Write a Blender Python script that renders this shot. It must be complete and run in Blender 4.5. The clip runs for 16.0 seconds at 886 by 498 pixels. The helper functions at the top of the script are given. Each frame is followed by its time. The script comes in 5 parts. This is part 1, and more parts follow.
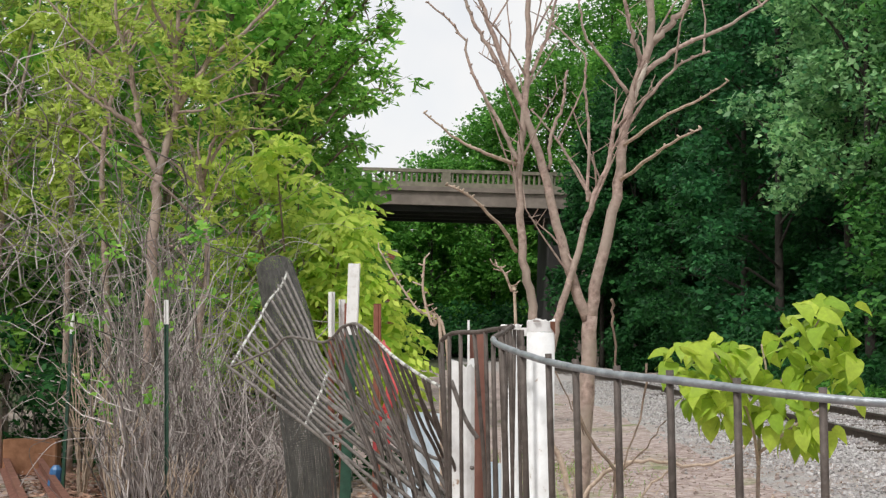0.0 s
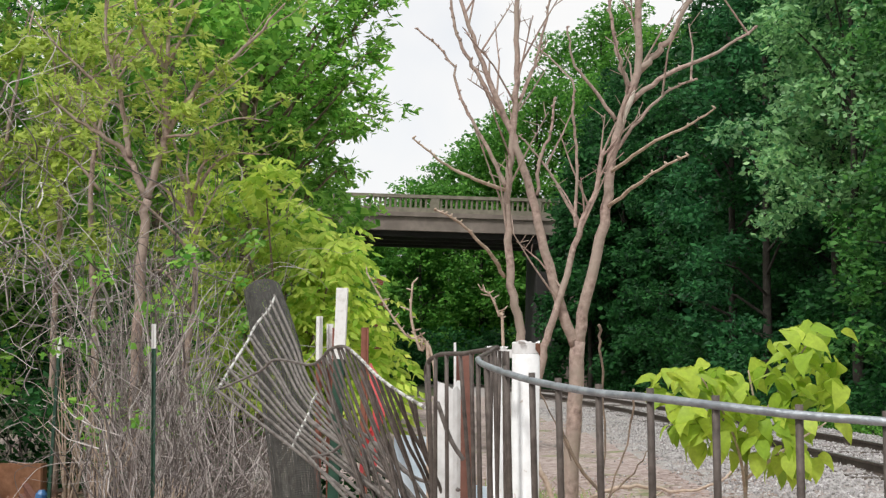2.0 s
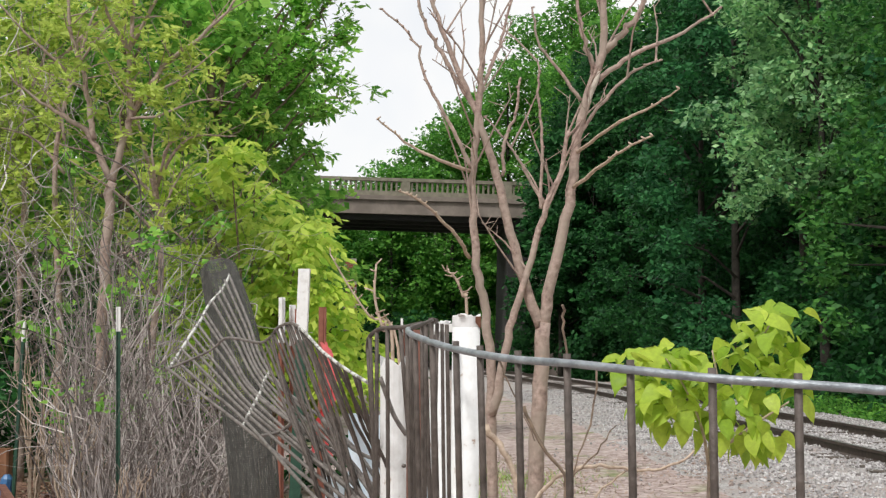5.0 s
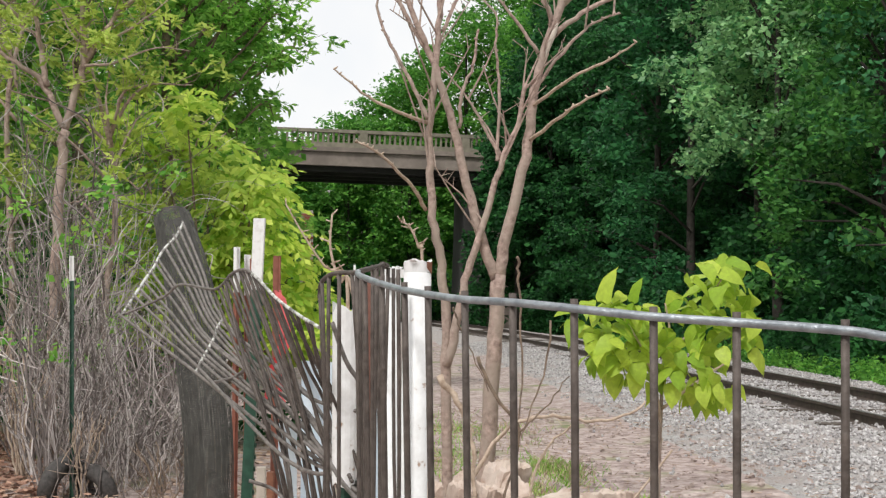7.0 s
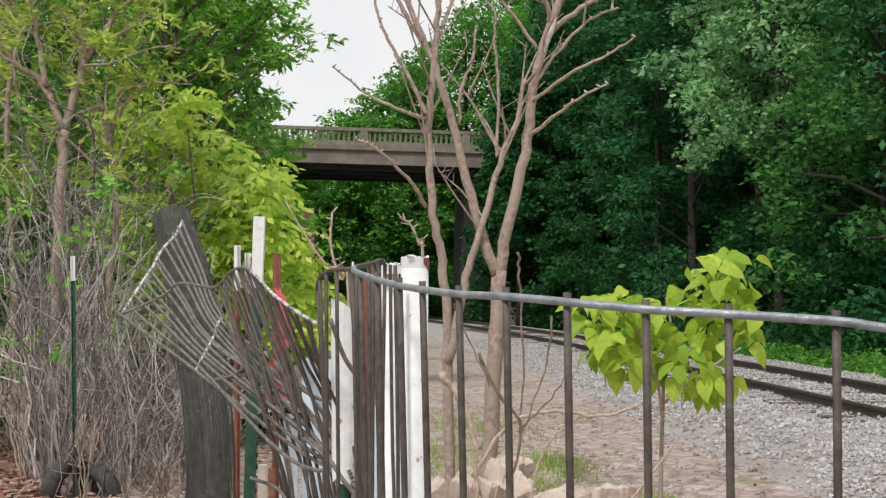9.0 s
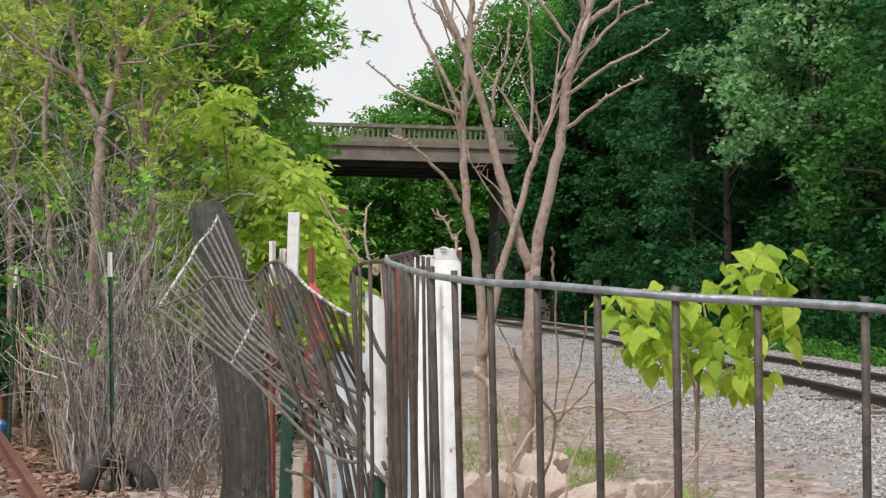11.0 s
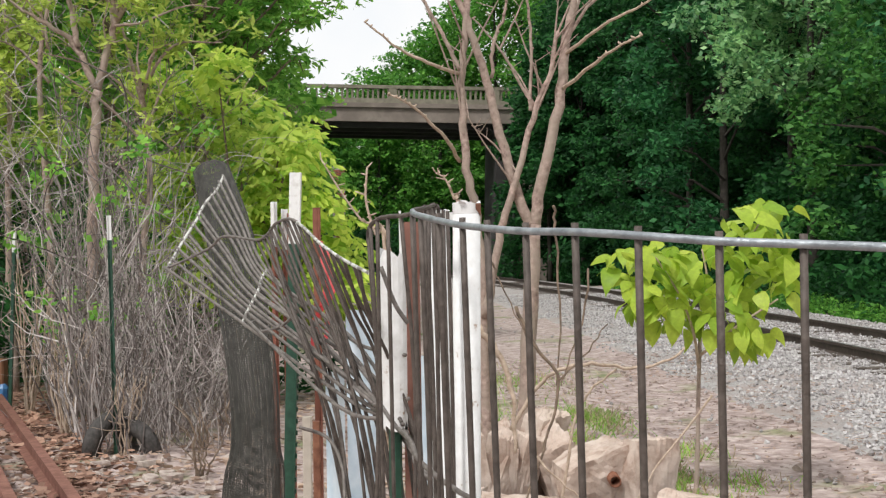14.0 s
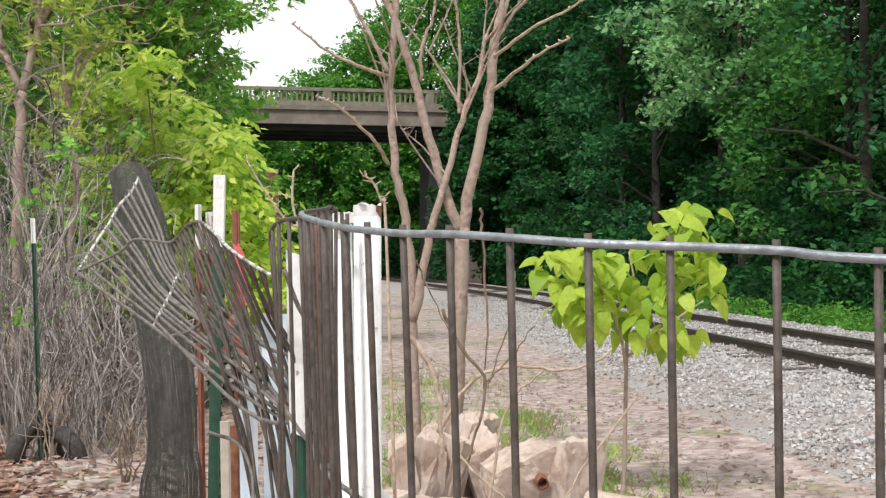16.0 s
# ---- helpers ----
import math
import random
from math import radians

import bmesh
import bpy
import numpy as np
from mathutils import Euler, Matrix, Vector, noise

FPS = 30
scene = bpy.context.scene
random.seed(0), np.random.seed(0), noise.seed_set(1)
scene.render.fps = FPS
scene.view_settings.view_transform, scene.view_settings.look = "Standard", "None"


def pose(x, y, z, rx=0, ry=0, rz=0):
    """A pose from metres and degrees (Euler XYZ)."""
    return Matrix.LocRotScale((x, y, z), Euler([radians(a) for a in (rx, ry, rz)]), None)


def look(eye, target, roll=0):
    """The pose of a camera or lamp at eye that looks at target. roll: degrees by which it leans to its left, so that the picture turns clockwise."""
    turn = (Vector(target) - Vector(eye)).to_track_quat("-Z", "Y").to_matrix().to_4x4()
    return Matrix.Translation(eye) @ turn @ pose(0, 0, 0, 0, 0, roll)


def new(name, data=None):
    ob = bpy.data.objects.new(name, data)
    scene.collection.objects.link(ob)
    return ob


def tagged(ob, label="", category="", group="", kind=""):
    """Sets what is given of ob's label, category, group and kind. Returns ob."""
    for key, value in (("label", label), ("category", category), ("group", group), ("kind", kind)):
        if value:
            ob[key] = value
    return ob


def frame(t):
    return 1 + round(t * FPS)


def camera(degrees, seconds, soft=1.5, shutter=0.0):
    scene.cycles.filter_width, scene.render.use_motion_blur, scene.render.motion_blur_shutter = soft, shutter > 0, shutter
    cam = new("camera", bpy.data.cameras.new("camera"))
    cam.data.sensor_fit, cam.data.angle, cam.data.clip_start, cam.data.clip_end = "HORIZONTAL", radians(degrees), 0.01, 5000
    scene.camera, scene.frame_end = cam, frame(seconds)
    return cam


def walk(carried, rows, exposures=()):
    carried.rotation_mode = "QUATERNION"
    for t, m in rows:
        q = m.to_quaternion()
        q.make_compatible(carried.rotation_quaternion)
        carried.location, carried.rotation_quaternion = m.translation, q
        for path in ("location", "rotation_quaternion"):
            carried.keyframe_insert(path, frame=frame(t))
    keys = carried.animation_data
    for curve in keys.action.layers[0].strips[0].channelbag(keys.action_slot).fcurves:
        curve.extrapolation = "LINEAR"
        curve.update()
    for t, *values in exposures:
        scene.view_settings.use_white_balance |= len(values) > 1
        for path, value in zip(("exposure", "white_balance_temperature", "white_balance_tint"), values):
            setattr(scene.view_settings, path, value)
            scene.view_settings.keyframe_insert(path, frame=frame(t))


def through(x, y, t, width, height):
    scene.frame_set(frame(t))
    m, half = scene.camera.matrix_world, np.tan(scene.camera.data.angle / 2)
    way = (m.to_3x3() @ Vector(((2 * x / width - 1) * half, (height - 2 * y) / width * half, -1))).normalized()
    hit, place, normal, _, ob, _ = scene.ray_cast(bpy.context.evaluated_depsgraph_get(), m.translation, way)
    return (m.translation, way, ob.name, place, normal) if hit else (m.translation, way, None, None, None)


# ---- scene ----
cam = camera(38, 16.0, soft=1.3)
PATH = [
    (0.0, (0.0000, 0.0000, 1.5000), (-0.0000, 9.9772, 2.1748), -0.00),
    (0.5, (-0.0082, 0.0057, 1.4929), (0.2156, 9.9716, 2.2871), -0.30),
    (1.0, (-0.0007, 0.0090, 1.4900), (0.3198, 9.9627, 2.3955), -0.20),
    (1.5, (0.0097, -0.0029, 1.4944), (0.3458, 9.9495, 2.4088), -0.60),
    (2.0, (0.0028, -0.0170, 1.4938), (0.0908, 9.9443, 2.3688), 0.20),
    (2.5, (0.0117, -0.0239, 1.5063), (0.0935, 9.9241, 2.5217), -0.11),
    (3.0, (0.0233, -0.0407, 1.5116), (-0.1309, 9.9219, 2.3617), -0.41),
    (3.5, (0.0315, -0.0296, 1.5011), (0.1360, 9.9422, 2.2444), 0.30),
    (6.0, (0.0485, 0.0058, 1.4793), (0.4977, 9.9675, 2.2287), -0.05),
    (6.5, (0.0492, -0.0144, 1.4771), (0.6581, 9.9514, 2.0358), 0.27),
    (7.0, (0.0524, -0.0074, 1.4707), (0.6957, 9.9645, 1.8547), 0.32),
    (7.5, (0.0539, -0.0136, 1.4694), (0.7341, 9.9565, 1.8372), 0.12),
    (8.0, (0.0585, -0.0103, 1.4723), (0.7211, 9.9605, 1.8498), -0.08),
    (10.5, (0.0580, -0.0163, 1.4633), (0.6073, 9.9633, 1.7881), -0.28),
    (11.0, (0.0601, -0.0213, 1.4632), (0.4243, 9.9665, 1.7945), -0.29),
    (11.5, (0.0530, -0.0224, 1.4616), (0.2688, 9.9732, 1.6670), -0.69),
    (12.0, (0.0607, -0.0133, 1.4591), (0.7130, 9.9632, 1.6672), -0.28),
    (12.5, (0.0441, -0.0085, 1.4662), (0.2470, 9.9894, 1.4669), -0.89),
    (13.0, (0.0407, -0.0050, 1.4568), (0.3663, 9.9895, 1.3936), -0.75),
    (13.5, (0.0324, -0.0110, 1.4607), (0.4835, 9.9788, 1.4836), -0.67),
    (14.0, (0.0293, -0.0107, 1.4541), (0.4245, 9.9814, 1.4828), -0.88),
    (14.5, (0.0372, 0.0214, 1.4586), (0.7668, 9.9897, 1.7771), -1.08),
    (15.0, (0.0470, 0.0355, 1.4569), (1.0486, 9.9761, 1.8834), -0.77),
    (15.5, (0.0638, 0.0177, 1.4509), (1.2367, 9.9468, 1.6463), -0.86),
    (16.0, (0.0762, -0.0021, 1.4531), (0.9685, 9.9579, 1.4958), -0.97),
]
walk(cam, [(t, look(eye, target, roll)) for t, eye, target, roll in PATH],
     exposures=((0.0, -0.10), (3.5, -0.03), (7.2, -0.02), (8.2, -0.10), (11.0, -0.16), (12.2, -0.15), (13.0, -0.02), (14.0, 0.0), (15.0, 0.10), (16.0, 0.18)))

# ---- light: bright, thinly overcast day ----
world = bpy.data.worlds.new("sky")
scene.world = world
world.use_nodes = True
wn = world.node_tree.nodes
sky = wn.new("ShaderNodeTexSky")
sky.sky_type = "NISHITA"
sky.sun_disc = False
sky.sun_elevation, sky.sun_rotation = radians(52), radians(215)
sky.air_density, sky.dust_density, sky.ozone_density = 1.0, 1.0, 1.0
wl = world.node_tree.links
blue = wn["Background"]
blue.inputs[1].default_value = 0.15
wl.new(sky.outputs[0], blue.inputs[0])
cloud_light = wn.new("ShaderNodeBackground")  # thin bright cloud, broken here and there
cloud_light.inputs[0].default_value, cloud_light.inputs[1].default_value = (1.0, 1.0, 1.0, 1), 1.0
where = wn.new("ShaderNodeTexCoord")
puffs = wn.new("ShaderNodeTexNoise")
puffs.inputs["Scale"].default_value, puffs.inputs["Detail"].default_value = 3.0, 5.0
wl.new(where.outputs["Generated"], puffs.inputs["Vector"])
cover = wn.new("ShaderNodeMapRange")
cover.inputs["From Min"].default_value, cover.inputs["From Max"].default_value = 0.30, 0.45
cover.inputs["To Min"].default_value = 0.72
wl.new(puffs.outputs["Fac"], cover.inputs["Value"])
both = wn.new("ShaderNodeMixShader")
wl.new(cover.outputs[0], both.inputs[0])
wl.new(blue.outputs[0], both.inputs[1])
wl.new(cloud_light.outputs[0], both.inputs[2])
wl.new(both.outputs[0], wn["World Output"].inputs[0])
sun = new("sun", bpy.data.lights.new("sun", "SUN"))
sun.data.energy, sun.data.angle, sun.data.color = 2.4, radians(7), (1.0, 0.98, 0.945)
sun.matrix_world = look((0, 0, 0), (0.42, 0.6, -1.0))


# ---- materials ----
def material(name, build):
    m = bpy.data.materials.new(name)
    m.use_nodes = True
    n, l = m.node_tree.nodes, m.node_tree.links
    build(n, l, n["Principled BSDF"])
    return m


def noise_ramp(n, l, scale, stops, detail=6.0, coords="Object", rough=0.6):
    tc = n.new("ShaderNodeTexCoord")
    nz = n.new("ShaderNodeTexNoise")
    nz.inputs["Scale"].default_value, nz.inputs["Detail"].default_value = scale, detail
    nz.inputs["Roughness"].default_value = rough
    l.new(tc.outputs[coords], nz.inputs["Vector"])
    rp = n.new("ShaderNodeValToRGB")
    els = rp.color_ramp.elements
    while len(els) < len(stops):
        els.new(0.5)
    for e, (p, c) in zip(els, stops):
        e.position, e.color = p, (*c, 1)
    l.new(nz.outputs["Fac"], rp.inputs["Fac"])
    return nz, rp


def mixed(n, l, a, b, fac, kind="MIX"):
    mx = n.new("ShaderNodeMix")
    mx.data_type, mx.blend_type = "RGBA", kind
    if isinstance(fac, float):
        mx.inputs[0].default_value = fac
    else:
        l.new(fac, mx.inputs[0])
    for sock, v in ((mx.inputs[6], a), (mx.inputs[7], b)):
        if isinstance(v, tuple):
            sock.default_value = (*v, 1)
        else:
            l.new(v, sock)
    return mx.outputs[2]


def bumped(n, l, p, height, strength, distance=0.01):
    b = n.new("ShaderNodeBump")
    b.inputs["Strength"].default_value, b.inputs["Distance"].default_value = strength, distance
    l.new(height, b.inputs["Height"])
    l.new(b.outputs[0], p.inputs["Normal"])


def speckled(name, scale, stops, rough=0.8, metal=0.0, bump=0.4, scale2=None, stain=None, distance=0.01):
    def build(n, l, p):
        nz, rp = noise_ramp(n, l, scale, stops)
        col = rp.outputs[0]
        if stain:
            _, r2 = noise_ramp(n, l, scale2, ((0.42, (0, 0, 0)), (0.62, (1, 1, 1))))
            col = mixed(n, l, col, stain, r2.outputs[0])
        l.new(col, p.inputs["Base Color"])
        p.inputs["Roughness"].default_value, p.inputs["Metallic"].default_value = rough, metal
        bumped(n, l, p, nz.outputs["Fac"], bump, distance)
    return material(name, build)


def leafy(name, dark, light, through=0.38, rough=0.55, gloss=0.2, single=False):
    """Leaves: the tone changes from leaf to leaf and in broad patches; light shines through."""
    def build(n, l, p):
        geo = n.new("ShaderNodeNewGeometry")
        rp = n.new("ShaderNodeValToRGB")
        rp.color_ramp.elements[0].color, rp.color_ramp.elements[1].color = (*dark, 1), (*light, 1)
        if single:
            info = n.new("ShaderNodeObjectInfo")
            l.new(info.outputs["Random"], rp.inputs["Fac"])
        else:
            l.new(geo.outputs["Random Per Island"], rp.inputs["Fac"])
        _, patch = noise_ramp(n, l, 5.0 if single else 0.55, ((0.3, (0.8, 0.81, 0.8) if single else (0.6, 0.62, 0.6)), (0.7, (1.12, 1.1, 1.0) if single else (1.25, 1.2, 1.05))), 2.0)
        col = mixed(n, l, rp.outputs[0], patch.outputs[0], 0.8, "MULTIPLY")
        l.new(col, p.inputs["Base Color"])
        p.inputs["Roughness"].default_value = rough
        p.inputs["Specular IOR Level"].default_value = gloss
        tr = n.new("ShaderNodeBsdfTranslucent")
        l.new(col, tr.inputs["Color"])
        mx = n.new("ShaderNodeMixShader")
        mx.inputs[0].default_value = through
        l.new(p.outputs[0], mx.inputs[1])
        l.new(tr.outputs[0], mx.inputs[2])
        l.new(mx.outputs[0], n["Material Output"].inputs[0])
    return material(name, build)


M_BARK = speckled("pinkish_bark", 26, ((0.3, (0.19, 0.13, 0.11)), (0.7, (0.56, 0.42, 0.36))), 0.85, 0, 0.8, 4, (0.36, 0.29, 0.24))
M_GREYBARK = speckled("grey_bark", 18, ((0.3, (0.10, 0.075, 0.055)), (0.7, (0.30, 0.22, 0.16))), 0.9, 0, 0.6)
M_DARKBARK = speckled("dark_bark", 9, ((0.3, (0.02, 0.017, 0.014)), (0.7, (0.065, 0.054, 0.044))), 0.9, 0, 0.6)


def stalk_material():
    """Dead stalks: most are brown, a few bleached, each with its own tone."""
    def build(n, l, p):
        geo = n.new("ShaderNodeNewGeometry")
        rp = n.new("ShaderNodeValToRGB")
        e = rp.color_ramp.elements
        e[0].color, e[1].color = (0.115, 0.098, 0.093, 1), (0.78, 0.73, 0.715, 1)
        for at, c in ((0.45, (0.245, 0.21, 0.20, 1)), (0.75, (0.46, 0.412, 0.398, 1))):
            e.new(at).color = c
        l.new(geo.outputs["Random Per Island"], rp.inputs["Fac"])
        nz, patch = noise_ramp(n, l, 14, ((0.3, (0.65, 0.63, 0.6)), (0.7, (1.2, 1.2, 1.2))), 5)
        l.new(mixed(n, l, rp.outputs[0], patch.outputs[0], 1.0, "MULTIPLY"), p.inputs["Base Color"])
        p.inputs["Roughness"].default_value = 0.9
        bumped(n, l, p, nz.outputs["Fac"], 0.3)
    return material("dry_stalks", build)


M_DRY = stalk_material()
M_PALETWIG = speckled("pale_twig", 30, ((0.3, (0.34, 0.25, 0.18)), (0.7, (0.62, 0.50, 0.40))), 0.85, 0, 0.5)
# Two darkened greens: the shade low in the woods is put into them.
M_WOODS = leafy("shaded_woodland_leaves", (0.008, 0.05, 0.018), (0.046, 0.19, 0.05))
M_WOODS2 = leafy("shaded_cool_woodland_leaves", (0.012, 0.076, 0.030), (0.068, 0.26, 0.092), 0.38, 0.5, 0.2)
# Pale leaf colour, raised so that the upper crowns look lit.
M_PALE = leafy("lit_pale_woodland_leaves", (0.04, 0.21, 0.07), (0.42, 0.72, 0.33), 0.38, 0.42, 0.35)
M_MID = leafy("mid_green_woodland_leaves", (0.016, 0.10, 0.025), (0.125, 0.34, 0.075), 0.4, 0.5, 0.2)
M_HILL = leafy("distant_leaves", (0.05, 0.21, 0.035), (0.20, 0.48, 0.08), 0.45)
M_LEFT = leafy("fresh_leaves", (0.09, 0.31, 0.045), (0.40, 0.72, 0.15), 0.48)
M_YELLOW = leafy("yellow_green_leaves", (0.34, 0.49, 0.09), (0.72, 0.85, 0.22), 0.5)
M_LIME = leafy("lime_leaves", (0.28, 0.52, 0.05), (0.82, 0.95, 0.20), 0.5)
M_BROAD = leafy("broad_lime_leaf", (0.29, 0.47, 0.045), (0.60, 0.74, 0.11), 0.45, 0.45, 0.3, True)
M_GRASS = leafy("grass_blades", (0.13, 0.34, 0.04), (0.36, 0.62, 0.11))
M_STRAW = leafy("straw", (0.25, 0.19, 0.12), (0.55, 0.46, 0.32), 0.2)
M_LITTER = leafy("leaf_litter", (0.15, 0.095, 0.075), (0.52, 0.39, 0.33), 0.1, 0.8)
M_WIRE = speckled("weathered_wire", 60, ((0.3, (0.055, 0.043, 0.037)), (0.7, (0.14, 0.113, 0.098))), 0.6, 0.2, 0.4)
# Lighter copy of the weathered wire: the light on the crushed rods is in its colour.
M_LITWIRE = speckled("lit_wire", 60, ((0.3, (0.09, 0.076, 0.068)), (0.7, (0.26, 0.23, 0.21))), 0.5, 0.2, 0.4)
M_GALV = speckled("galvanised_rail", 70, ((0.3, (0.20, 0.22, 0.24)), (0.7, (0.40, 0.43, 0.46))), 0.42, 0.55, 0.3)
M_PALEWIRE = speckled("pale_wire", 60, ((0.42, (0.17, 0.155, 0.14)), (0.52, (0.62, 0.62, 0.58))), 0.6, 0.1, 0.3)
M_MESH = speckled("dull_mesh_wire", 40, ((0.3, (0.048, 0.047, 0.042)), (0.7, (0.14, 0.136, 0.122))), 0.7, 0.2, 0.2)
M_WHITE = speckled("chipped_white_paint", 55, ((0.30, (0.34, 0.22, 0.15)), (0.36, (0.72, 0.71, 0.70)), (0.7, (0.86, 0.86, 0.86))), 0.5, 0, 0.25, distance=0.002)
M_PLAINWHITE = speckled("white_paint", 30, ((0.25, (0.62, 0.60, 0.57)), (0.5, (0.82, 0.82, 0.81))), 0.5, 0, 0.2, distance=0.002)
M_RUST = speckled("rust", 35, ((0.3, (0.14, 0.05, 0.03)), (0.7, (0.33, 0.15, 0.09))), 0.85, 0.1, 0.5)
M_RUSTRAIL = speckled("rusted_rail", 14, ((0.3, (0.15, 0.06, 0.045)), (0.7, (0.30, 0.145, 0.11))), 0.75, 0.2, 0.35)
M_RUSTBROWN = speckled("brown_primer", 25, ((0.3, (0.20, 0.07, 0.045)), (0.7, (0.32, 0.12, 0.08))), 0.7, 0, 0.3)
M_GREEN = speckled("green_post_paint", 25, ((0.3, (0.010, 0.045, 0.028)), (0.7, (0.026, 0.09, 0.055))), 0.5, 0, 0.2)
M_RED = speckled("red_tape", 20, ((0.3, (0.34, 0.015, 0.02)), (0.7, (0.60, 0.05, 0.05))), 0.55, 0, 0.3)
M_BLUE = speckled("pale_blue_plastic", 14, ((0.3, (0.46, 0.58, 0.68)), (0.7, (0.72, 0.80, 0.87))), 0.4, 0, 0.2)
M_TYRE = speckled("tyre_rubber", 30, ((0.3, (0.03, 0.028, 0.026)), (0.7, (0.10, 0.09, 0.085))), 0.8, 0, 0.3)
M_STONE = speckled("buff_stone", 7, ((0.3, (0.34, 0.24, 0.19)), (0.7, (0.68, 0.56, 0.48))), 0.95, 0, 1.0, 3.5, (0.58, 0.49, 0.43), distance=0.02)
M_CONCRETE = speckled("weathered_concrete", 1.3, ((0.3, (0.20, 0.165, 0.14)), (0.7, (0.34, 0.29, 0.25))), 0.9, 0, 0.3, 0.35, (0.17, 0.14, 0.12))
M_PARAPET = speckled("mossy_concrete", 2.0, ((0.3, (0.15, 0.14, 0.10)), (0.7, (0.30, 0.27, 0.21))), 0.9, 0, 0.3)
# Near-black so that the shade under the bridge deck is in the colour.
M_GIRDER = speckled("shaded_girder", 1.0, ((0.3, (0.016, 0.015, 0.016)), (0.7, (0.045, 0.042, 0.042))), 0.7, 0, 0.2)
# Much darker than the rest of the bridge concrete.
M_PIER = speckled("dark_pier", 1.0, ((0.3, (0.018, 0.017, 0.017)), (0.7, (0.05, 0.046, 0.043))), 0.9, 0, 0.3)
M_BRICK = speckled("red_brick", 6, ((0.3, (0.22, 0.07, 0.05)), (0.7, (0.36, 0.13, 0.09))), 0.85, 0, 0.3)
M_MORTAR = speckled("mortar", 12, ((0.3, (0.35, 0.32, 0.29)), (0.7, (0.52, 0.49, 0.45))), 0.9, 0, 0.3)
M_STEEL = speckled("rail_steel", 9, ((0.3, (0.05, 0.037, 0.03)), (0.7, (0.12, 0.09, 0.075))), 0.6, 0.4, 0.2)
M_SHINE = speckled("polished_railhead", 9, ((0.3, (0.25, 0.24, 0.235)), (0.7, (0.4, 0.39, 0.385))), 0.38, 0.8, 0.1)
M_SLEEPER = speckled("creosoted_timber", 6, ((0.3, (0.05, 0.04, 0.033)), (0.7, (0.14, 0.115, 0.095))), 0.9, 0, 0.4)
M_GREYWOOD = speckled("grey_weathered_wood", 16, ((0.3, (0.20, 0.18, 0.16)), (0.7, (0.46, 0.42, 0.38))), 0.9, 0, 0.5)
M_RUBBLE = speckled("dusty_rubble", 18, ((0.3, (0.28, 0.22, 0.19)), (0.7, (0.58, 0.50, 0.45))), 0.95, 0, 0.6)
M_REDLITTER = leafy("rusty_leaf_litter", (0.17, 0.09, 0.07), (0.56, 0.36, 0.29), 0.1, 0.8)
M_CLOD = speckled("brown_earth", 20, ((0.3, (0.22, 0.17, 0.15)), (0.7, (0.44, 0.36, 0.325))), 0.95, 0, 0.6)
M_TIMBER = speckled("weathered_board", 10, ((0.3, (0.42, 0.36, 0.30)), (0.7, (0.66, 0.60, 0.52))), 0.85, 0, 0.3)
M_WOODBLOCK = speckled("orange_timber", 14, ((0.3, (0.26, 0.12, 0.06)), (0.7, (0.42, 0.21, 0.12))), 0.85, 0, 0.3)


def ground_material():
    def build(n, l, p):
        nz, rp = noise_ramp(n, l, 9, ((0.3, (0.20, 0.145, 0.13)), (0.5, (0.40, 0.315, 0.29)), (0.72, (0.62, 0.525, 0.495))), 12)
        _, green = noise_ramp(n, l, 0.9, ((0.55, (0, 0, 0)), (0.7, (1, 1, 1))), 5)
        _, gcol = noise_ramp(n, l, 14, ((0.3, (0.09, 0.14, 0.03)), (0.7, (0.24, 0.28, 0.09))), 8)
        l.new(mixed(n, l, rp.outputs[0], gcol.outputs[0], green.outputs[0]), p.inputs["Base Color"])
        p.inputs["Roughness"].default_value = 0.95
        bumped(n, l, p, nz.outputs["Fac"], 0.9, 0.04)
    return material("dirt_and_litter", build)


def ballast_material():
    def build(n, l, p):
        geo = n.new("ShaderNodeNewGeometry")
        rp = n.new("ShaderNodeValToRGB")
        rp.color_ramp.elements[0].color, rp.color_ramp.elements[1].color = (0.30, 0.285, 0.285, 1), (0.66, 0.64, 0.645, 1)
        l.new(geo.outputs["Random Per Island"], rp.inputs["Fac"])
        nz, stain = noise_ramp(n, l, 30, ((0.3, (0.7, 0.68, 0.66)), (0.7, (1.1, 1.1, 1.1))))
        l.new(mixed(n, l, rp.outputs[0], stain.outputs[0], 1.0, "MULTIPLY"), p.inputs["Base Color"])
        p.inputs["Roughness"].default_value = 0.9
        bumped(n, l, p, nz.outputs["Fac"], 0.5)
    return material("crushed_stone", build)


def slope_material():
    return speckled("woodland_floor", 3, ((0.3, (0.035, 0.05, 0.02)), (0.7, (0.10, 0.11, 0.05))), 0.95, 0, 0.8)


M_GROUND, M_BALLAST, M_SLOPE = ground_material(), ballast_material(), slope_material()
M_GRAVEL = speckled("gravel_bed", 40, ((0.3, (0.22, 0.21, 0.205)), (0.5, (0.42, 0.40, 0.39)), (0.7, (0.60, 0.58, 0.57))), 0.95, 0, 1.0, 1.6, (0.40, 0.34, 0.315), distance=0.03)


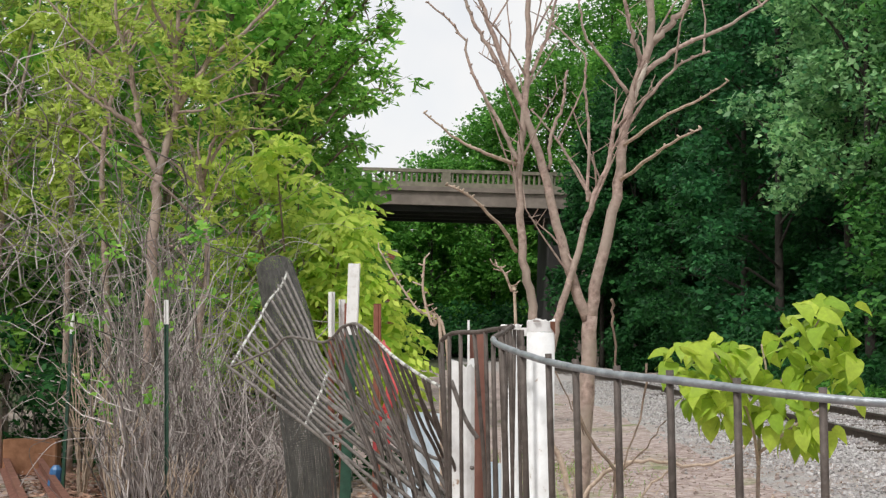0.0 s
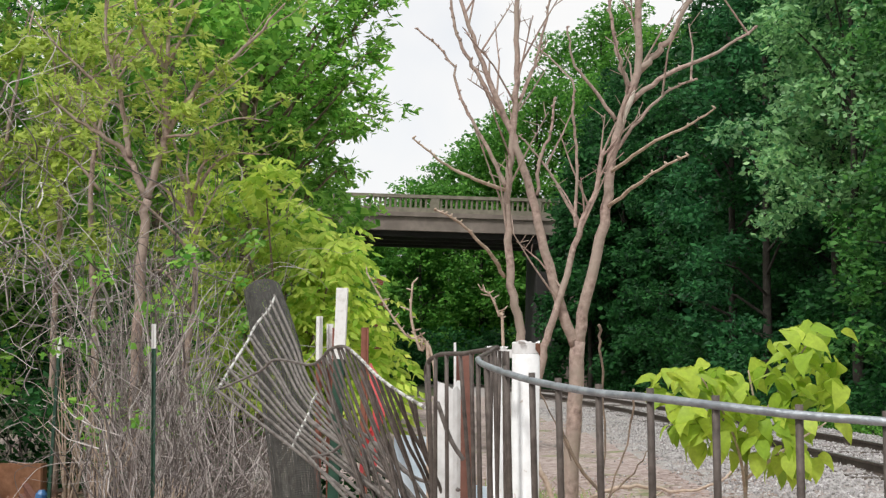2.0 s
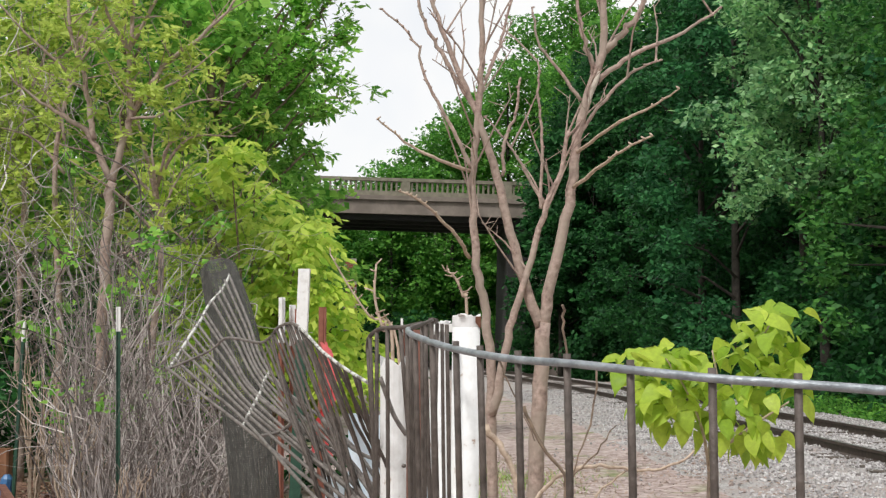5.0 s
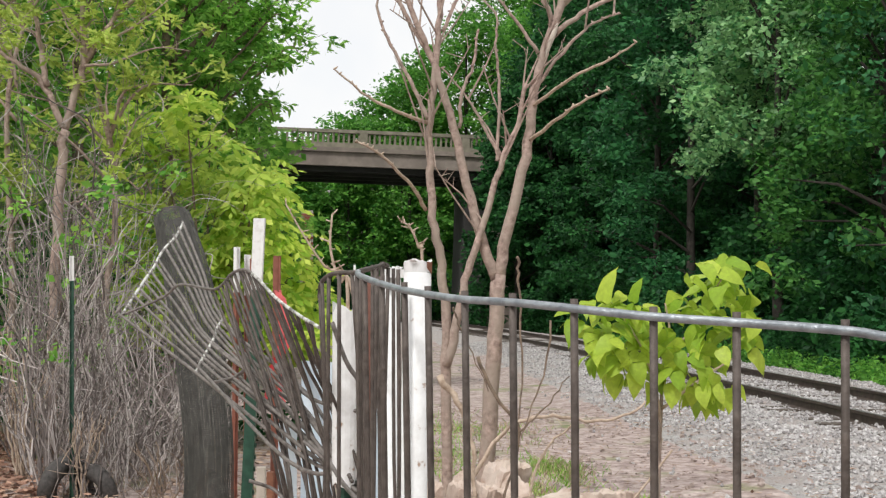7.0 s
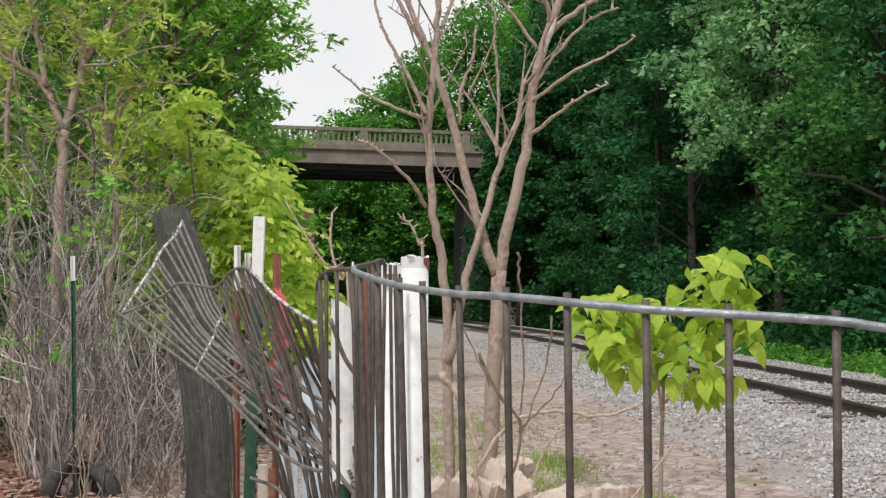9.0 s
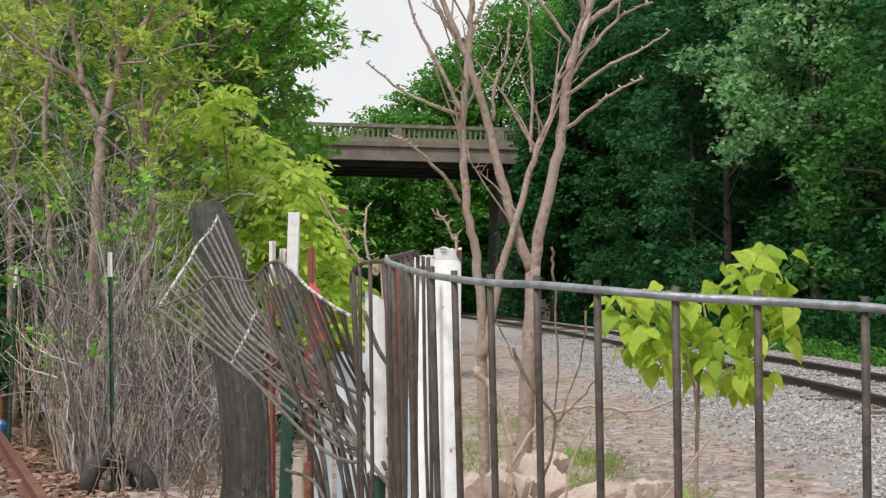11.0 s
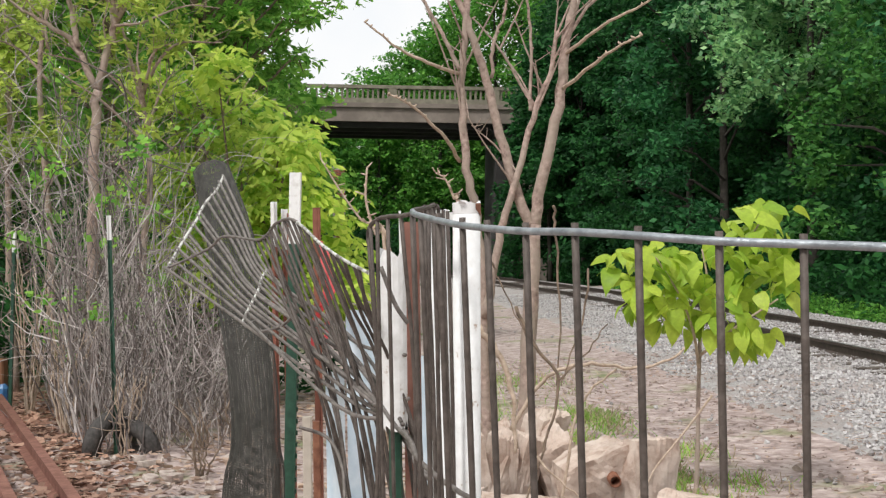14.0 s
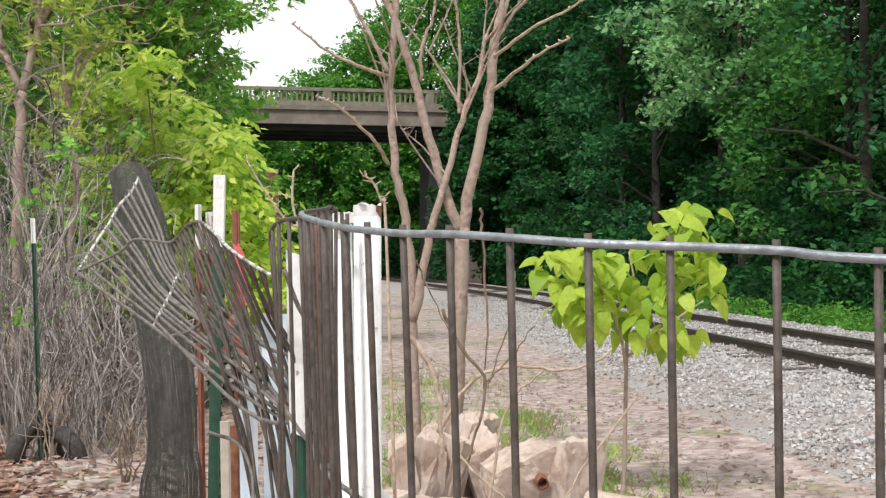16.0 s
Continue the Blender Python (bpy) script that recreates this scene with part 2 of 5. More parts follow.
# ---- mesh building ----
class Build:
    """Gathers faces for one mesh."""

    def __init__(self):
        self.v, self.f = [], []

    def add(self, verts, faces):
        k = len(self.v)
        self.v.extend(tuple(p) for p in verts)
        self.f.extend(tuple(i + k for i in face) for face in faces)
        return self

    def box(self, lo, hi, bevel=0.0):
        (x0, y0, z0), (x1, y1, z1) = lo, hi
        b = min(bevel, (x1 - x0) / 2.1, (y1 - y0) / 2.1)
        ring = [(x0 + b, y0), (x1 - b, y0), (x1, y0 + b), (x1, y1 - b), (x1 - b, y1), (x0 + b, y1), (x0, y1 - b), (x0, y0 + b)] if b else \
            [(x0, y0), (x1, y0), (x1, y1), (x0, y1)]
        n = len(ring)
        vs = [(x, y, z0) for x, y in ring] + [(x, y, z1) for x, y in ring]
        fs = [tuple(range(n))[::-1], tuple(range(n, 2 * n))] + [(i, (i + 1) % n, n + (i + 1) % n, n + i) for i in range(n)]
        return self.add(vs, fs)

    def tube(self, pts, radii, sides=6, caps=True):
        pts = [Vector(p) for p in pts]
        if isinstance(radii, (int, float)):
            radii = [radii] * len(pts)
        vs, fs, side = [], [], None
        for i, p in enumerate(pts):
            d = (pts[min(i + 1, len(pts) - 1)] - pts[max(i - 1, 0)]).normalized()
            if side is None:
                side = d.orthogonal().normalized()
            side = (side - d * side.dot(d))
            side = side.normalized() if side.length > 1e-6 else d.orthogonal().normalized()
            up = d.cross(side)
            for k in range(sides):
                a = 2 * math.pi * k / sides
                vs.append(p + (side * math.cos(a) + up * math.sin(a)) * radii[i])
        for i in range(len(pts) - 1):
            for k in range(sides):
                a, b = i * sides + k, i * sides + (k + 1) % sides
                fs.append((a, b, b + sides, a + sides))
        if caps:
            fs.append(tuple(range(sides))[::-1])
            fs.append(tuple(range((len(pts) - 1) * sides, len(pts) * sides)))
        return self.add(vs, fs)

    def mesh(self, name):
        me = bpy.data.meshes.new(name)
        me.from_pydata(self.v, [], self.f)
        me.update()
        return me


def part(name, build, mat, parent=None, label="", smooth=False):
    me = build if isinstance(build, bpy.types.Mesh) else build.mesh(name)
    if not me.materials:
        me.materials.append(mat)
    if smooth:
        me.shade_smooth()
    ob = new(name, me)
    ob.parent = parent
    if label:
        tagged(ob, label)
    return ob


def thing(name, label, category, group="", kind="", at=(0, 0, 0)):
    ob = new(name)
    ob.location = at
    return tagged(ob, label, category, group, kind)


def curve(pts, steps=6):
    """A smooth line through the points."""
    p = [Vector(q) for q in pts]
    p = [2 * p[0] - p[1]] + p + [2 * p[-1] - p[-2]]
    out = []
    for i in range(1, len(p) - 2):
        for k in range(steps):
            t = k / steps
            out.append(0.5 * (2 * p[i] + (p[i + 1] - p[i - 1]) * t + (2 * p[i - 1] - 5 * p[i] + 4 * p[i + 1] - p[i + 2]) * t * t
                              + (3 * p[i] - p[i - 1] - 3 * p[i + 1] + p[i + 2]) * t ** 3))
    return out + [p[-2]]


def taper(n, r0, r1):
    return [r0 + (r1 - r0) * i / max(1, n - 1) for i in range(n)]


def quads_mesh(name, verts):
    """A mesh of loose four-cornered faces from an array (n, 4, 3)."""
    n = len(verts)
    me = bpy.data.meshes.new(name)
    me.vertices.add(n * 4)
    me.vertices.foreach_set("co", verts.astype(np.float32).ravel())
    me.loops.add(n * 4)
    me.loops.foreach_set("vertex_index", np.arange(n * 4, dtype=np.int32))
    me.polygons.add(n)
    me.polygons.foreach_set("loop_start", np.arange(0, n * 4, 4, dtype=np.int32))
    me.update(calc_edges=True)
    return me


def leaves(points, size, rng, aspect=0.5, droop=0.3, spread=0.35):
    """Pointed leaves at the points: an array (n, 4, 3). They face mostly upwards, tipped at random."""
    n = len(points)
    axis = rng.normal(size=(n, 3))
    axis[:, 2] = axis[:, 2] * 0.5 - droop
    axis /= np.linalg.norm(axis, axis=1)[:, None]
    up = rng.normal(size=(n, 3)) * 0.75 + (-0.25, -0.45, 0.75)  # leaves turn towards the light
    side = np.cross(axis, up)
    side /= np.linalg.norm(side, axis=1)[:, None] + 1e-9
    nrm = np.cross(side, axis)
    s = (size * (1 + spread * rng.normal(size=n)).clip(0.4, 1.9))[:, None]
    w = s * aspect * 0.5
    mid = points + axis * s * 0.45
    return np.stack([points, mid + side * w - nrm * w * 0.25, points + axis * s, mid - side * w - nrm * w * 0.25], 1)


def cloud(rng, centres, radii, n, hollow=0.55, flat=0.75):
    """Points in the outer part of ellipsoid clumps."""
    centres, radii = np.asarray(centres, float), np.asarray(radii, float)
    k = rng.choice(len(centres), n, p=radii ** 2 / (radii ** 2).sum())
    d = rng.normal(size=(n, 3))
    d /= np.linalg.norm(d, axis=1)[:, None]
    r = radii[k] * (hollow + (1 - hollow) * rng.random(n) ** 0.6) * (1 + 0.12 * rng.normal(size=n))
    return centres[k] + d * r[:, None] * (1, 1, flat)


# ---- ground, gravel and track ----
def track_x(y):
    return 6.70 - 0.0009 * max(0.0, y - 18.0) ** 2


def smooth01(t):
    t = min(1.0, max(0.0, t))
    return t * t * (3 - 2 * t)


def ground_z(x, y):
    c = track_x(y)
    z = -0.05 + 0.10 * smooth01((x - c + 3.8) / 1.8) - 0.02
    z -= 0.25 * smooth01((x - c - 2.2) / 1.2) * (1 - smooth01((x - c - 4.0) / 2.0))
    z += 9.0 * smooth01((x - c - 4.5) / 26.0)
    z += 7.0 * smooth01((-x - 9.0) / 26.0)
    z += 14.0 * smooth01((y - 104) / 30.0)
    near = smooth01((60 - abs(x) - abs(y) * 0.5) / 30)
    return z + near * 0.035 * noise.noise((x * 0.8, y * 0.8, 0)) + near * 0.02 * noise.noise((x * 3, y * 3, 4))


def ground():
    xs = [-1500, -500, -150, -60, -30, -18] + [-12 + 0.35 * i for i in range(78)] + [16, 18, 21, 25, 30, 40, 60, 150, 500, 1500]
    ys = [-1500, -400, -100, -40, -15, -6] + [-3 + 0.35 * i for i in range(95)] + [31 + 1.5 * i for i in range(45)] + [105, 120, 150, 220, 500, 1500, 3000]
    b = Build()
    b.v = [(x, y, ground_z(x, y)) for y in ys for x in xs]
    w = len(xs)
    b.f = [(j * w + i, j * w + i + 1, (j + 1) * w + i + 1, (j + 1) * w + i) for j in range(len(ys) - 1) for i in range(w - 1)]
    me = b.mesh("ground")
    for m in (M_GROUND, M_GRAVEL, M_SLOPE):
        me.materials.append(m)
    for poly in me.polygons:
        x, y, _ = poly.center
        e = x - track_x(y) + 0.3 * noise.noise((x, y * 0.7, 2))
        poly.material_index = 1 if -3.25 < e < 2.4 else 2 if (e > 5.0 or x < -9 or y > 60) else 0
    me.shade_smooth()
    tagged(new("ground", me), "bare pinkish dirt with dry litter, gravel bed and grass", "ground", kind="structure")


def ballast():
    rng = np.random.default_rng(5)
    stones = Build()
    shape = [(1, 0, 0), (-1, 0, 0), (0, 1, 0), (0, -1, 0), (0, 0, 1), (0, 0, -1)]
    faces = [(0, 2, 4), (2, 1, 4), (1, 3, 4), (3, 0, 4), (2, 0, 5), (1, 2, 5), (3, 1, 5), (0, 3, 5)]
    for _ in range(44000):
        y = 8 + 34 * rng.random() ** 1.4
        e = -4.6 + rng.random() * 7.0
        if rng.random() < smooth01((-2.75 - e + 0.4 * noise.noise((y * 0.6, e, 1))) / 0.6) * 0.98:
            continue
        x = track_x(y) + e
        r = 0.012 + 0.018 * rng.random()
        turn = Euler(rng.random(3) * 6.0).to_matrix()
        z = ground_z(x, y) + r * 0.4
        k = 0.6 + 0.7 * rng.random(3)
        stones.add([Vector((x, y, z)) + turn @ Vector((p[0] * k[0], p[1] * k[1], p[2] * k[2])) * r for p in shape], faces)
    tagged(part("ballast", stones, M_BALLAST), "loose grey crushed stone beside the railway track", "gravel", kind="stuff")


def railway():
    root = thing("railway_track", "straight railway track on dark sleepers in grey ballast", "railway track", kind="structure")
    prof = [(-0.07, 0), (0.07, 0), (0.07, 0.012), (0.012, 0.03), (0.012, 0.115), (0.036, 0.125), (0.036, 0.155), (-0.036, 0.155), (-0.036, 0.125), (-0.012, 0.115), (-0.012, 0.03), (-0.07, 0.012)]
    ys = [-12 + 2.0 * i for i in range(58)]
    for off in (-0.753, 0.753):
        b, n = Build(), len(prof)
        vs = [(track_x(y) + off + x, y, 0.02 + z) for y in ys for x, z in prof]
        fs = [(j * n + i, j * n + (i + 1) % n, (j + 1) * n + (i + 1) % n, (j + 1) * n + i) for j in range(len(ys) - 1) for i in range(n)]
        rail = part("rail", b.add(vs, fs), M_STEEL, root)
        h = Build()
        vs = [(track_x(y) + off + x, y, 0.1765) for y in ys for x in (-0.022, 0.022)]
        part("railhead", h.add(vs, [(2 * j, 2 * j + 1, 2 * j + 3, 2 * j + 2) for j in range(len(ys) - 1)]), M_SHINE, rail, "bright worn top of the rail")
    me = Build().box((-1.3, -0.11, -0.12), (1.3, 0.11, 0.035), 0.015).mesh("sleeper")
    me.materials.append(M_SLEEPER)
    for i in range(95):
        y = 4 + 0.6 * i
        s = part("sleeper", me, M_SLEEPER, root)
        s.location = (track_x(y), y, random.uniform(-0.01, 0.01))
        s.rotation_euler = (0, 0, random.uniform(-0.02, 0.02))


# ---- bridge ----
def bridge():
    root = thing("road_bridge", "weathered concrete road bridge with open balustrade over the railway", "bridge", at=(0, 70, 0))
    root.rotation_euler = (0, radians(1.6), 0)

    def slab(name, x0, x1, y0, y1, z0, z1, mat, parent=root, label="", bevel=0.03):
        return part(name, Build().box((x0, y0, z0), (x1, y1, z1), bevel), mat, parent, label)
    slab("fascia", -24, 30, 0, 0.35, 8.62, 9.38, M_CONCRETE, label="buff concrete edge beam")
    slab("cornice", -24, 30, -0.14, 0.4, 9.38, 9.62, M_CONCRETE)
    slab("kerb", -24, 30, -0.06, 0.4, 9.622, 9.88, M_PARAPET)
    slab("deck", -24, 30, 0.352, 9.0, 8.75, 9.6, M_CONCRETE)
    # Girders carry the underside's shade as a dark base colour.
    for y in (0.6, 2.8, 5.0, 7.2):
        slab("girder", -24, 30, y, y + 0.45, 8.35, 8.745, M_GIRDER, label="steel girder, its dark colour standing for shade under the deck")
    for y in (0.0, 8.6):
        rail = slab("handrail", -24, 30, y - 0.05, y + 0.3, 10.42, 10.60, M_PARAPET, label="mossy concrete handrail")
        for x in np.arange(-24, 30, 5.6):
            slab("pilaster", x + 1.3, x + 1.75, y - 0.04, y + 0.29, 9.88, 10.418, M_PARAPET, rail)
        me = Build().box((-0.065, 0.03, 9.882), (0.065, 0.2, 10.416), 0.03).mesh("baluster")
        me.materials.append(M_PARAPET)
        for i in range(100):
            x = -16 + 0.28 * i
            if (x + 24 - 1.3) % 5.6 < 0.5:
                continue
            part("baluster", me, M_PARAPET, rail).location = (x, y, 0)
    slab("abutment", 6.95, 8.6, 1.2, 8.6, -0.4, 8.34, M_CONCRETE, label="grey concrete abutment beside the pier")
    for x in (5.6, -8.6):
        pier = slab("pier", x, x + 1.1, 0.5, 8.6, -0.4, 8.13, M_PIER, label="dark concrete pier")
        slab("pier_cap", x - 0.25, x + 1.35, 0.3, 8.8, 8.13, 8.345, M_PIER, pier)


def brick_pillar():
    root = thing("brick_pillar", "old red brick pillar with pale mortar beside the thicket", "pillar", at=(-1.80, 45.0, 0))
    part("core", Build().box((-0.21, -0.21, -0.1), (0.21, 0.21, 4.5)), M_MORTAR, root, "pale mortar core")
    me = Build().box((-0.11, -0.02, -0.04), (0.11, 0.02, 0.04), 0.004).mesh("brick")
    me.materials.append(M_BRICK)
    for c in range(44):
        for i in (-1, 0, 1):
            x = i * 0.235 + (0.1175 if c % 2 else 0)
            if abs(x) < 0.2:
                part("brick", me, M_BRICK, root).location = (x, -0.222, 0.05 + c * 0.1)


# ---- trees ----
def woodland_tree(x, y, height, width, mat, seed, n=5000, leaf=0.24, low=0.15, label="", bark=None, lean=0.0, clumps=34, fat=1.0):
    """A full-leaved tree: trunk with limbs, and a crown of clumps with gaps."""
    rng = np.random.default_rng(seed)
    z = ground_z(x, y) - 0.1
    root = thing("tree", label or "tall deciduous tree in full dark green leaf, toned for light and shade", "tree", "trees along the railway", at=(x, y, z))
    t = Build()
    stem = curve([(0, 0, 0), (lean * 0.2, 0.1, height * 0.3), (lean * 0.6, -0.1, height * 0.6), (lean, 0, height * 0.92)], 3)
    r = 0.012 * height
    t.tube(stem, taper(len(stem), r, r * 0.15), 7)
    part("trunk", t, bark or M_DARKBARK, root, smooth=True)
    centres, radii = [], []
    for i in range(clumps):
        h = low + (0.98 - low) * ((i + 0.5) / clumps)
        reach = width * 0.5 * (1 - 0.75 * max(0, h - 0.55) / 0.45) * (0.35 + 0.65 * rng.random())
        a = i * 2.4 + rng.random()
        c = np.array((lean * h + math.cos(a) * reach, math.sin(a) * reach, height * h))
        centres.append(c)
        radii.append(fat * width * (0.10 + 0.09 * rng.random()))
        if i % 3 == 0:
            foot = Vector((lean * h * 0.7, 0, height * h * 0.78))
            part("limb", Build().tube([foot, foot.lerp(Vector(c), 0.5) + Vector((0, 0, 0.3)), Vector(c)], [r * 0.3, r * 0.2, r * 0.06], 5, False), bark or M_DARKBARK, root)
    pts = np.repeat(cloud(rng, centres, radii, n // 7, 0.55, 0.62), 7, 0)
    pts = pts + rng.normal(size=pts.shape) * leaf * (0.75, 0.75, 0.4)
    part("crown", quads_mesh("crown", leaves(pts, leaf, rng, 0.55)), mat, root)
    return root


def undergrowth(name, spots, n, leaf, mat, label, seed, category="bushes"):
    """Low bushes as one mass of leaves; spots are (x, y, radius, height)."""
    rng = np.random.default_rng(seed)
    cs, rs = [], []
    for x, y, r, h in spots:
        g = ground_z(x, y)
        for i in range(7):
            cs.append((x + rng.normal() * r * 0.5, y + rng.normal() * r * 0.5, g + h * rng.random()))
            rs.append(r * (0.35 + 0.4 * rng.random()))
    pts = cloud(rng, cs, rs, n, 0.4)
    tagged(part(name, quads_mesh(name, leaves(pts, leaf, rng)), mat), label, category, kind="stuff")


def woods():
    rng = random.Random(3)
    k = 10
    for i in range(16):
        y = 17 + i * 3.9
        x = track_x(y) + 6.0 + rng.uniform(-0.6, 1.6)
        k += 1
        seen = y > 27
        # Bright crowns start high over darker ones, which paints in the lit treetops.
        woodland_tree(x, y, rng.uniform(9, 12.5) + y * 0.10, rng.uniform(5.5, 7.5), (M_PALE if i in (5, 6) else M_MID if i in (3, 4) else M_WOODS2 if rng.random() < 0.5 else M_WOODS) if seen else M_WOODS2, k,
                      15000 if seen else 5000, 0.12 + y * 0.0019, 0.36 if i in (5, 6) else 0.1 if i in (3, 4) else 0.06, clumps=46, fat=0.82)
    for i in range(13):
        y = 16 + i * 5
        x = track_x(y) + 11.5 + rng.uniform(-1, 2)
        k += 1
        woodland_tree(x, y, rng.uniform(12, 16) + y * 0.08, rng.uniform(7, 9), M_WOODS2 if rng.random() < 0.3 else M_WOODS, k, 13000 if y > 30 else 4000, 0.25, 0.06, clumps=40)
    for i in range(9):
        y = 28 + i * 7
        k += 1
        woodland_tree(track_x(y) + 18 + rng.uniform(-1, 2), y, rng.uniform(14, 17), 10, M_WOODS, k, 5000, 0.45, 0.05)
    for x, y, h, w in ((10.2, 66, 15, 9.5), (9.3, 62, 13, 7.0), (7.9, 64, 12.5, 4.6)):
        k += 1
        woodland_tree(x, y, h, w, M_WOODS, k, 16000, 0.24, 0.25)
    # behind the bridge the track bends away and trees close the view
    far = ((-16, 98, 13.5), (-12, 94, 12.5), (-8.5, 96, 12.5), (-5.5, 92, 12.0), (-3.0, 97, 14.0), (-0.8, 92, 14.6), (1.6, 96, 17.0), (3.6, 93, 18.4), (5.6, 97, 20.8), (7.6, 92, 22.4), (9.8, 96, 26.6), (12, 90, 27.0),
           (14.5, 94, 29.0), (10.5, 82, 20.0), (13.5, 76, 22.0), (18, 84, 25.0))
    for x, y, top in far:
        k += 1
        woodland_tree(x, y, top - ground_z(x, y), 7.0, M_HILL, k, 17000, 0.28, 0.04, "broad green tree on the far side of the bridge", clumps=46, fat=1.35)
    # Dark leaf colour stands for the shade along the foot of the bank.
    spots = [(track_x(y) + 4.6 + rng.uniform(-0.5, 0.8), y, rng.uniform(0.7, 1.3), rng.uniform(0.5, 1.8)) for y in np.arange(12, 66, 1.3)]
    undergrowth("bank_bushes", spots, 26000, 0.15, M_WOODS, "dense bushes at the foot of the bank, shade put into their dark green", 71)
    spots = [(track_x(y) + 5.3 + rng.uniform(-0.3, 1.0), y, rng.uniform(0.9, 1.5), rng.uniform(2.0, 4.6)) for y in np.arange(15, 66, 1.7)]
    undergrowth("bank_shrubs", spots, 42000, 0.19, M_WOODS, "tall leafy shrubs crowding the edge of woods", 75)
    spots = [(track_x(y) + 3.0 + rng.uniform(-0.4, 0.9), y, 0.55, 0.35) for y in np.arange(11, 50, 0.6)]
    undergrowth("verge_weeds", spots, 22000, 0.10, M_HILL, "low green weeds along the track edge", 72, "weeds")
    spots = [(x, y, 2.2, 3.0) for x, y in ((-9, 86), (-7, 84), (-5.5, 88), (-4, 86), (-2.4, 88), (-1, 85), (0.5, 88), (2, 86), (3.4, 88), (4.2, 84), (-5, 66), (-6, 62), (-7, 56), (1.5, 89))]
    spots += [(6.5, 66, 1.3, 2.4), (7.6, 65, 1.4, 3.0), (6.0, 68, 1.1, 2.6), (8.6, 66, 1.5, 4.0)]
    spots += [(x, 97 + (i % 3) * 2, 2.6, 9.0) for i, x in enumerate(np.arange(-14, 9, 1.6))]
    undergrowth("far_bushes", spots, 42000, 0.32, M_WOODS, "dark green bushes beneath and beyond the bridge", 73)


def left_bank():
    rng = random.Random(8)
    spec = ((-6.2, 17, 10, 5.0, M_LEFT), (-4.3, 20, 11, 4.6, M_LEFT), (-9, 20, 13, 6, M_LEFT), (-4.15, 25, 12, 5.4, M_LEFT), (-8, 28, 14, 7, M_LEFT),
            (-4.6, 31, 14, 6.0, M_LEFT), (-6.2, 38, 14, 6.5, M_LEFT), (-7.5, 46, 15, 7, M_WOODS), (-9, 55, 15, 7, M_LEFT), (-12, 36, 16, 8, M_WOODS), (-11, 14, 12, 6, M_LEFT))
    for i, (x, y, h, w, m) in enumerate(spec):
        woodland_tree(x, y, h, w, m, 200 + i, 14000 if y < 33 else 8000, 0.13 + y * 0.0022, 0.1, "leafy tree with fresh mid-green foliage above the thicket", M_GREYBARK)
    # a tree whose leafy sprays hang out against the sky
    tips = ((-0.50, 7.0), (-0.63, 6.23), (-0.99, 5.73), (-0.72, 5.23), (-1.3, 5.0), (-1.16, 4.38), (-0.8, 7.6), (-1.5, 6.6), (-1.9, 5.6), (-1.7, 4.0), (-1.0, 6.5), (-2.2, 7.0), (-2.0, 4.7), (-2.6, 6.0), (-1.35, 3.6))
    limbs = [([(-3.0, 20.2, -0.1), (-2.95, 20.2, 3), (-3.0, 20.1, 6), (-2.9, 20.1, 8.6)], 0.12, 0.03)]
    for i, (x, z) in enumerate(tips):
        z0 = min(8.0, z * 0.72)
        limbs.append(([(-2.97, 20.15, z0), (x * 0.6 - 1.2, 20.0, z * 0.9 + 0.15), (x * 0.85 - 0.45, 19.9, z + 0.12), (x - 0.15, 19.9 + 0.1 * (i % 3), z - 0.08)], 0.028, 0.006))
    sapling("tree", "tall tree with drooping sprays of fresh green leaves", limbs, 9000, 91, M_LEFT, 0.62, 0.13, M_GREYBARK)
    # lime-leaved shrub
    r = np.random.default_rng(41)
    root = thing("shrub", "lime green feathery-leaved shrub behind the wire fence", "shrub", at=(-1.52, 13.3, -0.05))
    cs, rs = [], []
    for i in range(44):
        x = r.uniform(-1.25, 0.7) if i < 34 else r.uniform(0.6, 1.08)
        roof = 3.5 - 0.9 * max(0, x) - 0.2 * max(0, -x - 0.4) if i < 34 else 2.1
        top = Vector((x, r.uniform(-0.5, 0.9), r.uniform(1.0, roof)))
        line = curve([(0, 0, 0), (top.x * 0.3, top.y * 0.3, top.z * 0.5), top], 4)
        part("stem", Build().tube(line, taper(len(line), 0.03, 0.006), 5), M_GREYBARK, root)
        cs.append(top)
        rs.append(0.36)
    seeds = cloud(r, cs, rs, 1050, 0.3)
    blades = []
    for p in seeds:  # each spray: paired leaflets along a drooping stalk
        out = Vector((r.normal(), r.normal() - 0.5, 0.1)).normalized()
        side = Vector((-out.y, out.x, 0)).normalized()
        size = r.uniform(0.11, 0.17)
        for k in range(5):
            f = k / 4
            o = Vector(p) + out * (0.30 * f) + Vector((0, 0, -0.16 * f * f))
            for sgn in ((-1, 1) if k < 4 else (0,)):
                d = (side * sgn + out * (0.45 if sgn else 1.0) + Vector((0, 0, -0.75 + 0.3 * r.normal()))).normalized() * size * r.uniform(0.8, 1.15)
                w = d.cross(Vector((r.normal() * 0.5, -0.8 + r.normal() * 0.4, 0.7))).normalized() * size * 0.19
                blades.append((o, o + d * 0.45 + w, o + d, o + d * 0.45 - w))
    part("crown", quads_mesh("crown", np.array(blades)), M_LIME, root)


